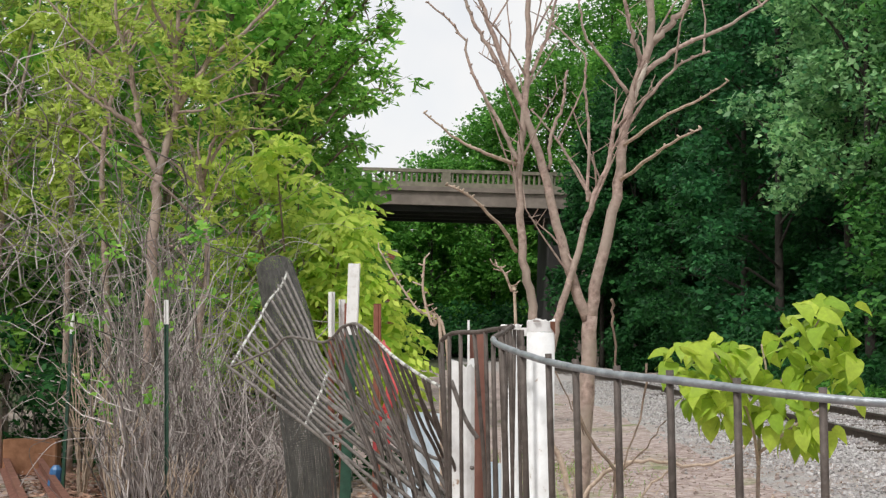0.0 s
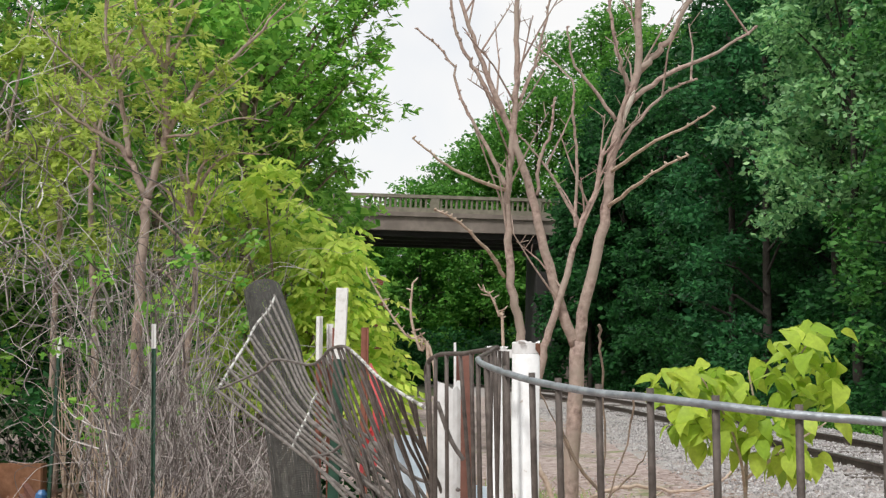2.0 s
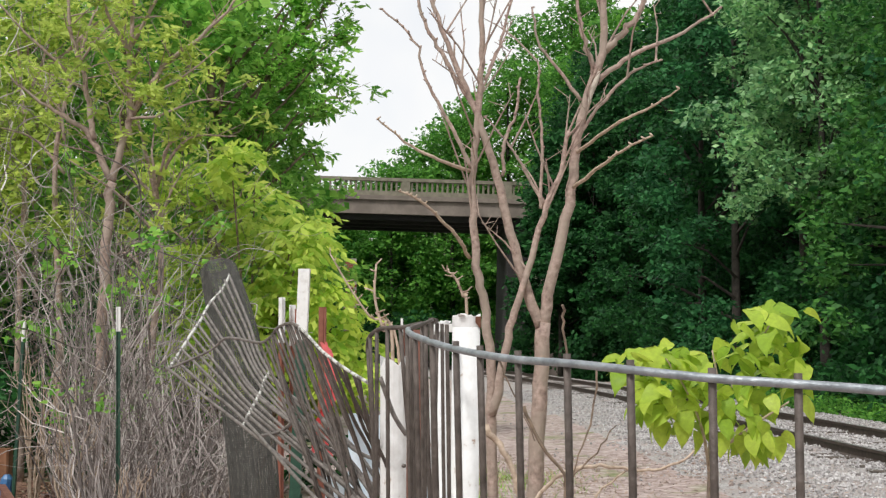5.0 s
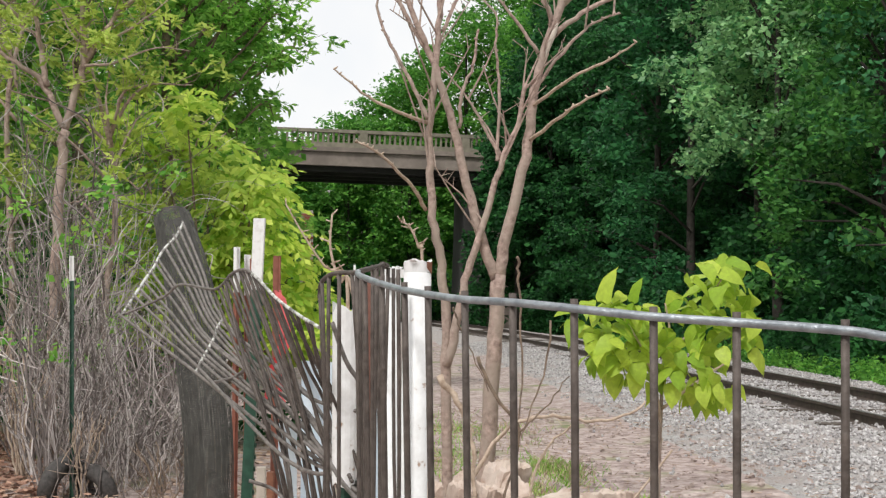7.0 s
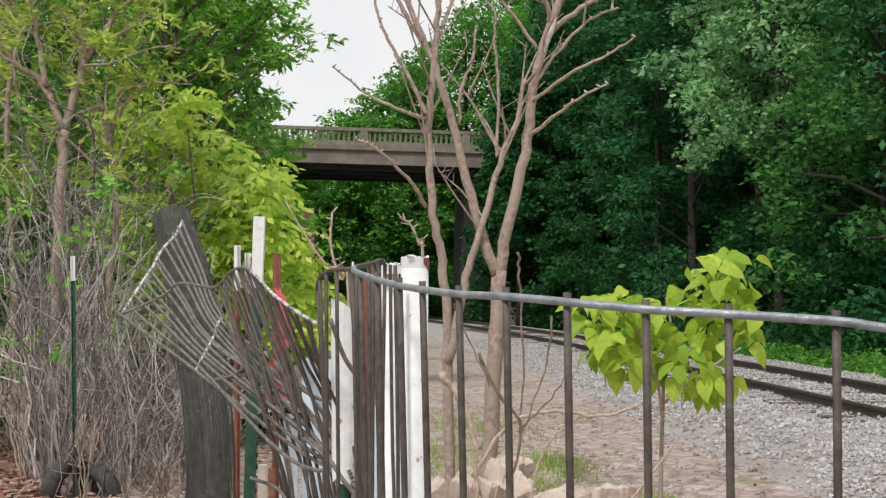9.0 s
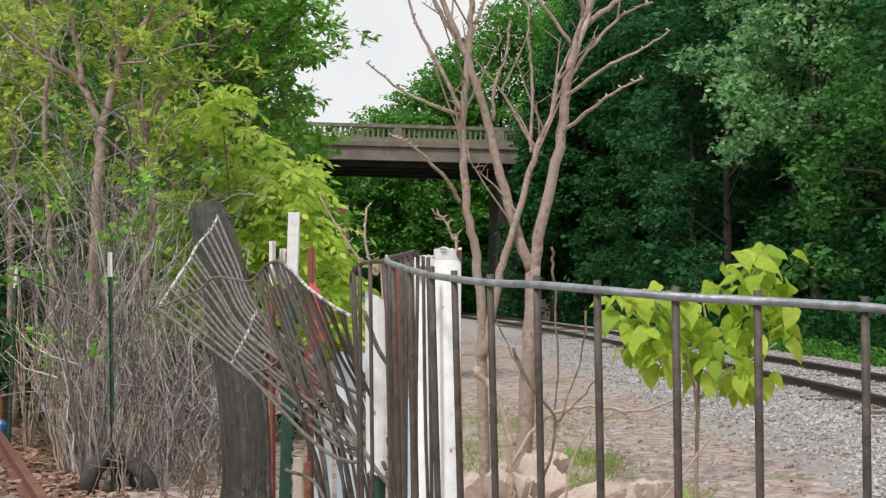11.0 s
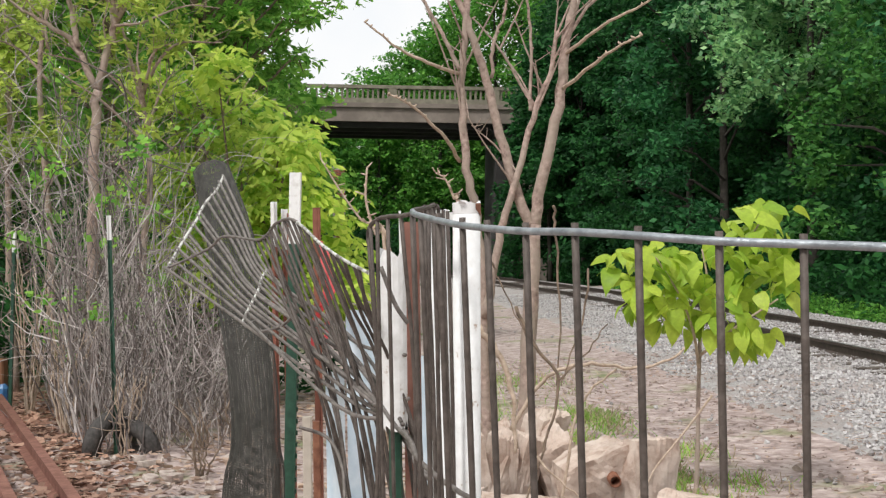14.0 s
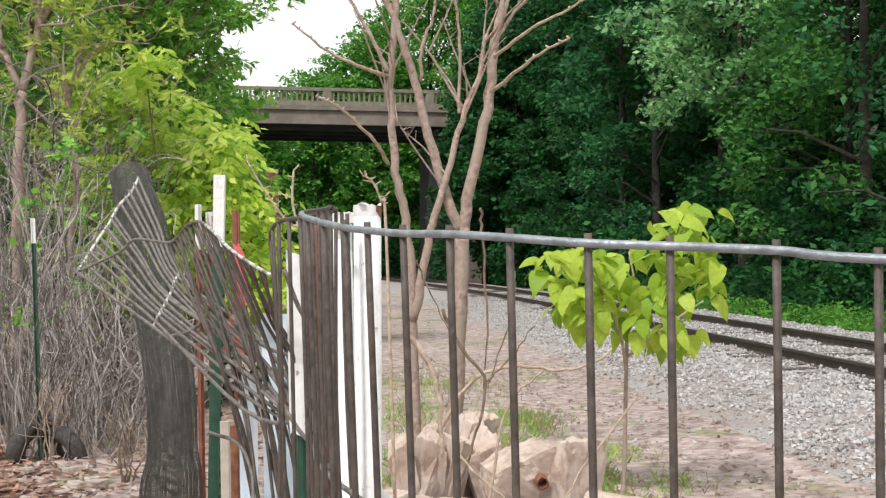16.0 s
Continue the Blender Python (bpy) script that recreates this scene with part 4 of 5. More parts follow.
def wire_panel():
    rng = random.Random(9)
    root = thing("wire_panel", "bent welded wire fence panel with brown rods and grey rail", "wire fence", "bent fence panels")
    rail = [(0.62, 0.56, 1.432), (0.401, 0.73, 1.446), (0.355, 0.775, 1.452), (0.300, 0.822, 1.456), (0.252, 0.854, 1.459), (0.204, 0.893, 1.464), (0.166, 0.942, 1.468), (0.135, 1.0, 1.470), (0.109, 1.06, 1.474),
            (0.087, 1.13, 1.479), (0.064, 1.2, 1.487), (0.052, 1.26, 1.493), (0.052, 1.32, 1.498), (0.066, 1.42, 1.504), (0.080, 1.52, 1.511)]
    line = curve(rail, 5)
    bend = next(i for i, p in enumerate(line) if p.y > 1.30)
    part("top_rail", Build().tube(line[:bend + 1], 0.0031, 10), M_GALV, root, "grey galvanised top rail", smooth=True)
    part("rail_end", Build().tube(line[bend:], taper(len(line) - bend, 0.0030, 0.0022), 8), M_WIRE, root, "brown end of the rail bent back", smooth=True)
    hook = curve([(0.080, 1.52, 1.511), (0.086, 1.62, 1.511), (0.063, 1.68, 1.508), (0.046, 1.72, 1.505), (0.024, 1.77, 1.505), (0.009, 1.8, 1.502), (-0.003, 1.84, 1.491), (-0.005, 1.85, 1.470)], 5)
    part("hook_wire", Build().tube(hook, 0.0032, 8), M_WIRE, root, "twisted end wire", smooth=True)
    feet = [(0.66, 0.53), (0.401, 0.73), (0.355, 0.775), (0.300, 0.822), (0.252, 0.854), (0.204, 0.893), (0.166, 0.942), (0.135, 1.0), (0.110, 1.055), (0.090, 1.12), (0.073, 1.175)]
    for i, (x, y) in enumerate(feet):
        top = min(line, key=lambda p: (p.x - x) ** 2 + (p.y - y) ** 2)
        slant = 0.03 - 0.006 * max(0, 8 - i)
        rod = [top + Vector((0, 0.004, 0.007)), top + Vector((slant * 0.3, 0.004, -0.4)), top + Vector((slant, 0.0, -1.38))]
        part("rod", Build().tube(curve(rod, 4), ROD, 8), M_WIRE, root, smooth=True)
    # crowded rods where the panel doubles back round the post
    for i in range(5):
        f = i / 4
        k = int((0.75 + 0.25 * f) * (len(line) - 1))
        top = line[k]
        dx = rng.uniform(-0.004, 0.016) + 0.012 * (1 - f)
        rod = wavy(top + Vector((rng.uniform(-.003, .003), 0.004, rng.uniform(0, 0.004))), (top.x + dx, top.y + rng.uniform(-0.03, 0.03), 0.1), rng, 0.0022)
        part("rod", Build().tube(rod, ROD * rng.uniform(0.75, 0.95), 7), M_WIRE, root, smooth=True)
    for i in range(5):
        f = i / 4
        top = Vector((0.072 + 0.030 * f, 1.47 + 0.19 * f, 1.508))
        rod = wavy(top, (top.x + rng.uniform(-0.006, 0.012), top.y + rng.uniform(-0.03, 0.03), 0.1), rng, 0.003)
        part("rod", Build().tube(rod, ROD * rng.uniform(0.75, 1.0), 7), M_WIRE, root, smooth=True)
    for i in range(7):
        top = hook[int((0.25 + 0.7 * i / 6) * (len(hook) - 1))]
        rod = wavy(top, (top.x + rng.uniform(0.0, 0.04), top.y + rng.uniform(-0.05, 0.05), 0.1), rng, 0.004)
        part("rod", Build().tube(rod, ROD, 7), M_WIRE, root, smooth=True)


def crushed_panel():
    """The far end of the fence, pushed over: rods lean out of a bright edge wire and gather at the foot."""
    rng = random.Random(14)
    root = thing("crushed_wire_panel", "crumpled wire panel leaning over, rods fanned from a pale edge wire", "wire fence", "bent fence panels")
    hi, lo = Vector((-0.42, 3.46, 1.667)), Vector((-0.491, 2.98, 1.427))
    part("edge_wire", Build().tube(wavy(hi, lo, rng, 0.003), 0.0036, 8), M_PALEWIRE, root, "pale flaking edge wire", smooth=True)
    c_hi, c_lo = Vector((-0.258, 2.950, 1.421)), Vector((-0.292, 2.750, 1.311))
    part("cross_wire", Build().tube(wavy(c_hi, c_lo, rng, 0.002), 0.0034, 8), M_PALEWIRE, root, "pale flaking cross wire", smooth=True)
    knot_hi, knot_lo = Vector((-0.031, 2.350, 1.262)), Vector((-0.044, 2.300, 1.196))
    end_hi, end_lo = Vector((0.085, 2.050, 1.087)), Vector((0.037, 2.100, 1.186))
    # Fanned rods take the lighter wire colour so that they look lit.
    for i in range(13):
        f = i / 12 + (rng.uniform(-0.03, 0.03) if 0 < i < 12 else 0)
        a, m = hi.lerp(lo, f), c_hi.lerp(c_lo, f)
        k, e = knot_hi.lerp(knot_lo, f), end_hi.lerp(end_lo, min(1, f * 1.1 + rng.uniform(-.1, .1)))
        k = k + Vector((rng.gauss(0, 0.012), rng.gauss(0, 0.03), rng.gauss(0, 0.012)))
        part("rod", Build().tube(curve([a + (a - m).normalized() * 0.012, a.lerp(m, 0.5), m, k, e], 5), 0.0036, 7), M_LITWIRE, root, smooth=True)
    top = curve([(-0.005, 1.95, 1.424), (-0.05, 2.1, 1.445), (-0.091, 2.2, 1.471), (-0.133, 2.35, 1.505), (-0.165, 2.45, 1.523), (-0.2, 2.55, 1.517), (-0.221, 2.6, 1.498), (-0.253, 2.7, 1.487), (-0.317, 2.85, 1.496), (-0.355, 2.9, 1.496), (-0.393, 2.95, 1.47), (-0.49, 2.98, 1.428)], 5)
    half = 17
    part("top_wire", Build().tube(top[:half + 1], 0.0029, 8), M_PALEWIRE, root, "pale top wire", smooth=True)
    part("top_wire", Build().tube(top[half:], 0.0030, 8), M_LITWIRE, root, smooth=True)
    foot_a, foot_b = Vector((-0.082, 2.450, 0.993)), Vector((0.072, 2.100, 1.058))
    mid_a, mid_b = Vector((-0.122, 2.500, 1.240)), Vector((0.019, 2.150, 1.269))
    for i in range(20):
        f = i / 19
        a = top[int((1 - f) * 33) + 2]
        m = mid_a.lerp(mid_b, f) + Vector((rng.gauss(0, 0.012), rng.gauss(0, 0.03), 0))
        e = foot_a.lerp(foot_b, f) + Vector((rng.gauss(0, 0.008), rng.gauss(0, 0.03), 0))
        g = e + (e - m) * 1.2 + Vector((0.02, 0, 0))
        g.z = rng.uniform(0.2, 0.4)
        part("rod", Build().tube(curve([a, a.lerp(m, 0.5) + Vector((rng.gauss(0, 0.005), 0, 0)), m, e, g], 5), 0.0031, 7), M_WIRE, root, smooth=True)
    strands = (((-0.006, 2.200, 1.195), (0.023, 2.150, 1.203), (0.053, 2.100, 1.216)),
               ((-0.042, 2.250, 1.222), (-0.002, 2.200, 1.192), (0.055, 2.100, 1.144), (0.063, 2.050, 1.115), (0.111, 2.000, 1.074)),
               ((-0.253, 2.700, 1.293), (-0.200, 2.650, 1.309), (-0.161, 2.600, 1.343)),
               ((-0.149, 2.400, 1.133), (-0.096, 2.400, 1.111), (-0.068, 2.350, 1.066), (-0.062, 2.300, 1.014)),
               ((-0.103, 2.400, 1.344), (-0.032, 2.300, 1.292), (0.048, 2.100, 1.287)),
               ((0.012, 1.900, 1.435), (0.032, 1.900, 1.380), (0.051, 1.900, 1.350)),
               ((0.005, 1.98, 1.225), (0.029, 1.90, 1.20), (0.051, 1.75, 1.196), (0.058, 1.70, 1.183), (0.080, 1.62, 1.172), (0.106, 1.56, 1.162), (0.127, 1.50, 1.156), (0.16, 1.42, 1.12), (0.18, 1.40, 1.0)))
    for s in strands:
        part("loose_wire", Build().tube(curve(s, 6), 0.0034, 8), M_LITWIRE, root, "bent loose wire", smooth=True)


def mesh_roll():
    """A tall leaning roll of fine dark wire mesh."""
    rng = random.Random(77)
    root = thing("mesh_roll", "tall leaning roll of fine dark grey wire mesh", "wire mesh roll")
    axis = curve([(-0.515, 3.9, 1.72), (-0.445, 3.8, 1.47), (-0.378, 3.7, 1.05), (-0.383, 3.7, 0.72), (-0.39, 3.7, 0.30), (-0.39, 3.7, -0.02)], 8)
    n = len(axis)
    for layer in (1.0, 0.8):
        b = Build()

        def ring(i, a):
            f = i / (n - 1)
            r = (0.052 + 0.030 * min(1, f * 1.6)) * layer * (1 + 0.10 * math.sin(3 * a + 4 * f) + 0.12 * math.sin(9 * f))
            r += 0.016 * smooth01((0.92 - axis[i].z) / 0.1)  # the foot bulges
            return axis[i] + Vector((math.cos(a) * r, math.sin(a) * r, 0.02 * math.cos(a + 1)))
        for k in range(72):
            a = 2 * math.pi * (k + rng.uniform(-0.3, 0.3)) / 72
            b.tube([ring(i, a) for i in range(n)], 0.0008, 3, False)
        for j in range(340):
            u = j / 339 * (n - 1)
            i = min(int(u), n - 2)
            loop = [ring(i, 2 * math.pi * q / 20).lerp(ring(i + 1, 2 * math.pi * q / 20), u - i) for q in range(21)]
            b.tube(loop, 0.0008, 3, False)
        part("mesh_layer", b, M_MESH, root)
    rim = [ring(0, 2 * math.pi * q / 24) * 1.0 for q in range(25)]
    part("rim_wire", Build().tube(rim, 0.0025, 5), M_WIRE, root)


# ---- posts ----
def round_post():
    root = thing("white_post", "round steel fence post with chipped white paint and rusty rim", "post", "white fence posts")
    b = Build()
    b.tube([(0.118, 1.70, -0.05), (0.121, 1.70, 0.9), (0.129, 1.70, 1.505)], 0.0185, 20)
    part("shaft", b, M_WHITE, root, smooth=True)
    ragged_top(root, 0.129, 1.70, 1.505, 0.0186, 2)
    n = 20
    ring = [(0.129 + 0.0192 * math.cos(2 * math.pi * k / n), 1.70 + 0.0192 * math.sin(2 * math.pi * k / n)) for k in range(17, 22)]
    drips = [0.004, 0.009, 0.013, 0.008, 0.012]
    vs = [(x, y, 1.519) for x, y in ring] + [(x, y, 1.515 - d) for (x, y), d in zip(ring, drips)]
    m = len(ring)
    part("rust_stain", Build().add(vs, [(k, k + 1, m + k + 1, m + k) for k in range(m - 1)]), M_RUST, root, "flaking rust under the rim")


def ragged_top(root, x, y, z, r, seed):
    """Open tube end with a torn, peeling rim."""
    rng, n = random.Random(seed), 22
    outer = [(x + r * math.cos(2 * math.pi * k / n), y + r * math.sin(2 * math.pi * k / n)) for k in range(n)]
    inner = [(x + (r - 0.003) * math.cos(2 * math.pi * k / n), y + (r - 0.003) * math.sin(2 * math.pi * k / n)) for k in range(n)]
    top = [z + 0.014 + rng.uniform(-0.002, 0.004) for _ in range(n)]
    vs = [(*p, z + 0.0005) for p in outer] + [(*p, h) for p, h in zip(outer, top)] + [(*p, h - 0.001) for p, h in zip(inner, top)] + [(*p, z + 0.0005) for p in inner]
    fs = [(q * n + k, q * n + (k + 1) % n, (q + 1) * n + (k + 1) % n, (q + 1) * n + k) for q in range(3) for k in range(n)]
    part("cap", Build().add(vs, fs), M_WHITE, root, "ragged peeling rim")
    for k in (0.8, 2.2, 4.4):
        c = Vector((x + r * math.cos(k), y + r * math.sin(k), z + 0.013))
        out = Vector((math.cos(k), math.sin(k), 0.5)) * 0.006
        side = Vector((-math.sin(k), math.cos(k), 0)) * 0.006
        part("paint_flake", Build().add([c - side, c + side, c + out + side * 0.5, c + out * 1.2 - side * 0.6], [(0, 1, 2, 3)]), M_WHITE, root)


def second_post():
    root = thing("white_post", "peeling white post wedged among the wire rods", "post", "white fence posts")
    part("shaft", Build().tube([(0.094, 1.87, -0.05), (0.098, 1.86, 1.50)], 0.014, 14), M_WHITE, root, smooth=True)
    ragged_top(root, 0.098, 1.86, 1.5, 0.0145, 5)
    part("bracket", Build().box((0.085, 1.83, 1.500), (0.125, 1.845, 1.512), 0.003), M_PLAINWHITE, root)


def sleeved_post():
    root = thing("sleeved_post", "rusty channel post in a broken white plastic sleeve", "post")
    b = Build()
    b.box((0.046, 2.20, -0.05), (0.076, 2.204, 1.508)).box((0.046, 2.2045, -0.05), (0.050, 2.225, 1.508)).box((0.072, 2.2045, -0.05), (0.076, 2.225, 1.508))
    part("channel", b, M_RUSTRAIL, root)
    part("strip", Build().box((0.0415, 2.192, 1.30), (0.0455, 2.198, 1.527)), M_PLAINWHITE, root, "thin white strip")
    n = 16
    rng = random.Random(4)
    for cx, cy, r, top, foot, label, paint in ((0.030, 2.12, 0.0222, 1.456, 1.17, "broken white sleeve", M_WHITE),):
        vs = [(cx + (r if z > 1.3 else r * 0.94) * math.cos(2 * math.pi * k / n), cy + r * math.sin(2 * math.pi * k / n), z + rng.uniform(-.012, .012)) for z in (foot, top) for k in range(n)]
        part("sleeve", Build().add(vs, [(k, (k + 1) % n, n + (k + 1) % n, n + k) for k in range(n)]), paint, root, label)
    part("stake", Build().tube([(0.030, 2.12, -0.05), (0.030, 2.12, 1.30)], 0.011, 8), M_GREEN, root, "green stake below the sleeve")


def t_post(name, top, foot, white, size, label, cap_mat, body_mat):
    """A studded steel T-post with a painted or sleeved top."""
    top, foot = Vector(top), Vector(foot)
    root = thing(name, label, "post", "metal posts")
    d = (top - foot).normalized()
    rot = d.to_track_quat("Z", "Y").to_matrix()

    def bar(z0, z1, grow):
        b = Build()
        h = size / 2 + grow
        b.box((-h, -0.003 - grow, z0), (h, 0.003 + grow, z1), 0.002).box((-0.003 - grow, 0.0032 + grow, z0), (0.003 + grow, size * 0.8 + grow, z1), 0.002)
        return Build().add([foot + rot @ Vector(v) for v in b.v], b.f)
    length = (top - foot).length
    part("shaft", bar(0, length - white, 0), body_mat, root)
    part("white_top", bar(length - white, length, 0.001), cap_mat, root, "white painted top")
    z = 0.25
    while z < length - white and size > 0.05:
        b = Build().box((-size * 0.2, -0.010, z), (size * 0.2, -0.0035, z + 0.02), 0.002)
        part("stud", Build().add([foot + rot @ Vector(v) for v in b.v], b.f), body_mat, root)
        z += 0.054


def posts():
    round_post()
    second_post()
    sleeved_post()
    t_post("t_post", (-0.389, 5.97, 1.835), (-0.455, 5.97, -0.06), 0.33, 0.062, "green steel post with tall white top", M_PLAINWHITE, M_GREEN)
    t_post("t_post", (-0.545, 6.30, 1.715), (-0.545, 6.30, -0.06), 0.22, 0.030, "steel post with white top behind the wire panel", M_PLAINWHITE, M_RUSTBROWN)
    t_post("t_post", (-0.510, 6.36, 1.68), (-0.50, 6.36, -0.06), 0.20, 0.034, "steel post with white top behind the wire panel", M_PLAINWHITE, M_RUSTBROWN)
    t_post("channel_post", (-0.195, 4.0, 1.60), (-0.20, 4.0, -0.05), 0.001, 0.026, "brown painted channel post", M_RUSTBROWN, M_RUSTBROWN)
    t_post("channel_post", (-0.47, 6.34, 1.66), (-0.47, 6.34, -0.05), 0.001, 0.03, "brown painted channel post", M_RUSTBROWN, M_RUSTBROWN)
    t_post("t_post", (-2.16, 10.0, 1.78), (-2.13, 10.0, -0.06), 0.19, 0.034, "dark green steel post with white tip in dry brush", M_PLAINWHITE, M_GREEN)
    t_post("t_post", (-3.55, 12.4, 1.72), (-3.62, 12.4, -0.06), 0.20, 0.040, "dark green steel post with white tip in dry brush", M_PLAINWHITE, M_GREEN)


def tape_and_sheets():
    rng = random.Random(12)
    root = thing("red_tape", "red plastic tape tangled in the wire rods", "tape")
    for j in range(3):
        b = Build()
        pts = [Vector((-0.150, 3.400, 1.490)), Vector((-0.142, 3.200, 1.458)), Vector((-0.136, 2.900, 1.369)), Vector((-0.141, 2.850, 1.302)), Vector((-0.141, 2.800, 1.244))]
        line = curve([p + Vector((rng.gauss(0, 0.014), rng.gauss(0, 0.01), 0)) for p in pts], 5)
        w = [0.0026 + 0.0036 * math.sin(math.pi * i / len(line)) for i in range(len(line))]
        vs = [p + Vector((s * k, 0.4 * s * k, 0)) for p, k in zip(line, w) for s in (-1, 1)]
        vs += [Vector(v) + Vector((0, 0.0012, 0)) for v in vs]
        n = len(line)
        fs = [(2 * i, 2 * i + 1, 2 * i + 3, 2 * i + 2) for i in range(n - 1)] + [(2 * n + 2 * i + 2, 2 * n + 2 * i + 3, 2 * n + 2 * i + 1, 2 * n + 2 * i) for i in range(n - 1)]
        part("strip", b.add(vs, fs), M_RED, root)

    def sheet(name, cx, cy, z0, z1, w, turn, label):
        s = Build()
        n = 9
        vs = [(math.sin(0.5 * (k / (n - 1) - 0.5)) * w * 2, 0.05 * math.cos(3 * k / n) + 0.01 * math.sin(5 * z), z) for z in (z0, (z0 + z1) / 2, z1) for k in range(n)]
        vs += [(x, y + 0.003, z) for x, y, z in vs]
        fs = [(r * n + k, r * n + k + 1, (r + 1) * n + k + 1, (r + 1) * n + k) for r in range(2) for k in range(n - 1)]
        m = 3 * n
        fs += [tuple(i + m for i in f[::-1]) for f in fs]
        fs += [(k, k + m, k + m + 1, k + 1) for k in range(n - 1)]
        ob = tagged(part(name, s.add(vs, fs), M_BLUE, smooth=True), label, "plastic sheet", "plastic sheets")
        ob.location, ob.rotation_euler = (cx, cy, 0), (0, 0, turn)
    sheet("plastic_sheet", -0.045, 3.05, 0.0, 1.32, 0.06, 0.2, "pale blue plastic sheet standing behind wire rods")
    sheet("plastic_sheet", -0.098, 2.75, 0.0, 1.20, 0.055, -0.1, "pale blue plastic sheet standing behind wire rods")
    sheet("plastic_sheet", 0.10, 2.9, 0.0, 1.22, 0.05, 0.1, "pale blue plastic sheet standing behind wire rods")
    tagged(part("board", Build().box((-0.229, 3.6, -0.05), (-0.204, 3.62, 1.0), 0.003), M_TIMBER), "upright pale weathered board behind the wire", "board")
    tagged(part("stake", Build().box((-0.194, 3.5, -0.05), (-0.174, 3.52, 1.0), 0.003), M_RUST), "narrow rusty stake behind the wire", "stake")


# ---- rocks, rubbish and litter ----
def rock(x, y, z, sx, sy, sz, turn, seed, name="rock", label="broken buff sandstone block", mat=None):
    """An angular block: a skewed box with worn edges and rough faces."""
    rng = random.Random(seed)
    bm = bmesh.new()
    bmesh.ops.create_cube(bm, size=2.0)
    bmesh.ops.subdivide_edges(bm, edges=bm.edges[:], cuts=13 if max(sx, sz) > 0.15 else 3, use_grid_fill=True)
    skew = [Vector((rng.uniform(-.28, .28), rng.uniform(-.2, .2), rng.uniform(-.28, .28))) for _ in range(8)]
    for v in bm.verts:
        p, q, r = ((c + 1) / 2 for c in v.co)
        shift = sum((skew[i] * ((p if i & 1 else 1 - p) * (q if i & 2 else 1 - q) * (r if i & 4 else 1 - r)) for i in range(8)), Vector())
        v.co = v.co.lerp(v.co.normalized() * 1.3, 0.2) + shift * 0.8
        v.co += v.co * (0.07 * noise.noise(v.co * 1.7 + Vector((seed, 0, 0))) + 0.05 * noise.noise(v.co * 4.5 + Vector((0, seed, 0))) + 0.035 * noise.noise(v.co * 11 + Vector((0, 0, seed))))
        v.co = Vector((v.co.x * sx, v.co.y * sy, v.co.z * sz))
    me = bpy.data.meshes.new(name)
    bm.to_mesh(me)
    bm.free()
    me.materials.append(mat or M_STONE)
    ob = tagged(new(name, me), label, "rock", "broken stone blocks")
    ob.location, ob.rotation_euler = (x, y, z), turn
    return ob


def rocks():
    rock(1.12, 7.2, 0.12, 0.20, 0.18, 0.22, (0.15, -0.22, 0.15), 1)
    rock(1.40, 7.05, 0.16, 0.13, 0.16, 0.25, (0.1, 0.16, 0.4), 11)
    rock(1.12, 6.55, 0.00, 0.36, 0.10, 0.11, (0, 0.24, 0.2), 2, label="long slab of broken concrete lying on edge")
    rock(1.70, 6.55, 0.02, 0.32, 0.10, 0.12, (0, 0.27, 0.15), 3, label="long slab of broken concrete lying on edge")
    rock(0.86, 7.75, 0.16, 0.11, 0.10, 0.32, (0.1, 0.30, 0.7), 4, label="leaning slab of rough pale stone")
    rock(1.02, 7.6, 0.10, 0.12, 0.12, 0.28, (0.1, -0.35, 0.2), 8, label="leaning slab of rough pale stone")
    for i, (x, w, h, lean) in enumerate(((0.50, 0.07, 0.28, -0.15), (0.62, 0.06, 0.33, 0.05), (0.73, 0.075, 0.26, 0.2), (0.58, 0.08, 0.16, 0.4))):
        rock(x, 7.4 + 0.06 * (i % 3), 0.10, w, 0.10, h, (0.15, lean, 0.3 * i), 30 + i, label="upended slab of rough pale stone")
    rock(0.72, 6.9, -0.02, 0.26, 0.2, 0.13, (0, 0.1, 0.1), 6)
    rock(0.35, 7.2, 0.0, 0.16, 0.16, 0.12, (0, 0, 0.8), 7)
    tagged(part("pipe", Build().tube([(0.0, 3.0, 1.07), (0.125, 3.0, 0.955), (0.55, 3.0, 0.52), (1.08, 3.0, -0.04)], 0.017, 14), M_PLAINWHITE, smooth=True), "pale blue-white plastic pipe leaning against the fence post", "pipe")
    n = 18
    x, y, z = (1.217, 6.930, 0.203)
    vs = [(x + r * math.cos(2 * math.pi * k / n), y + d, z + r * math.sin(2 * math.pi * k / n) + 0.1 * d) for r, d in ((0.025, 0.3), (0.034, 0.3), (0.034, -0.02), (0.025, -0.02), (0.025, 0.29)) for k in range(n)]
    bar = Build().add(vs, [(q * n + k, q * n + (k + 1) % n, (q + 1) * n + (k + 1) % n, (q + 1) * n + k) for q in range(4) for k in range(n)])
    tagged(part("rusty_pipe", bar, M_RUST, smooth=True), "short rusty pipe end among the stones", "pipe")


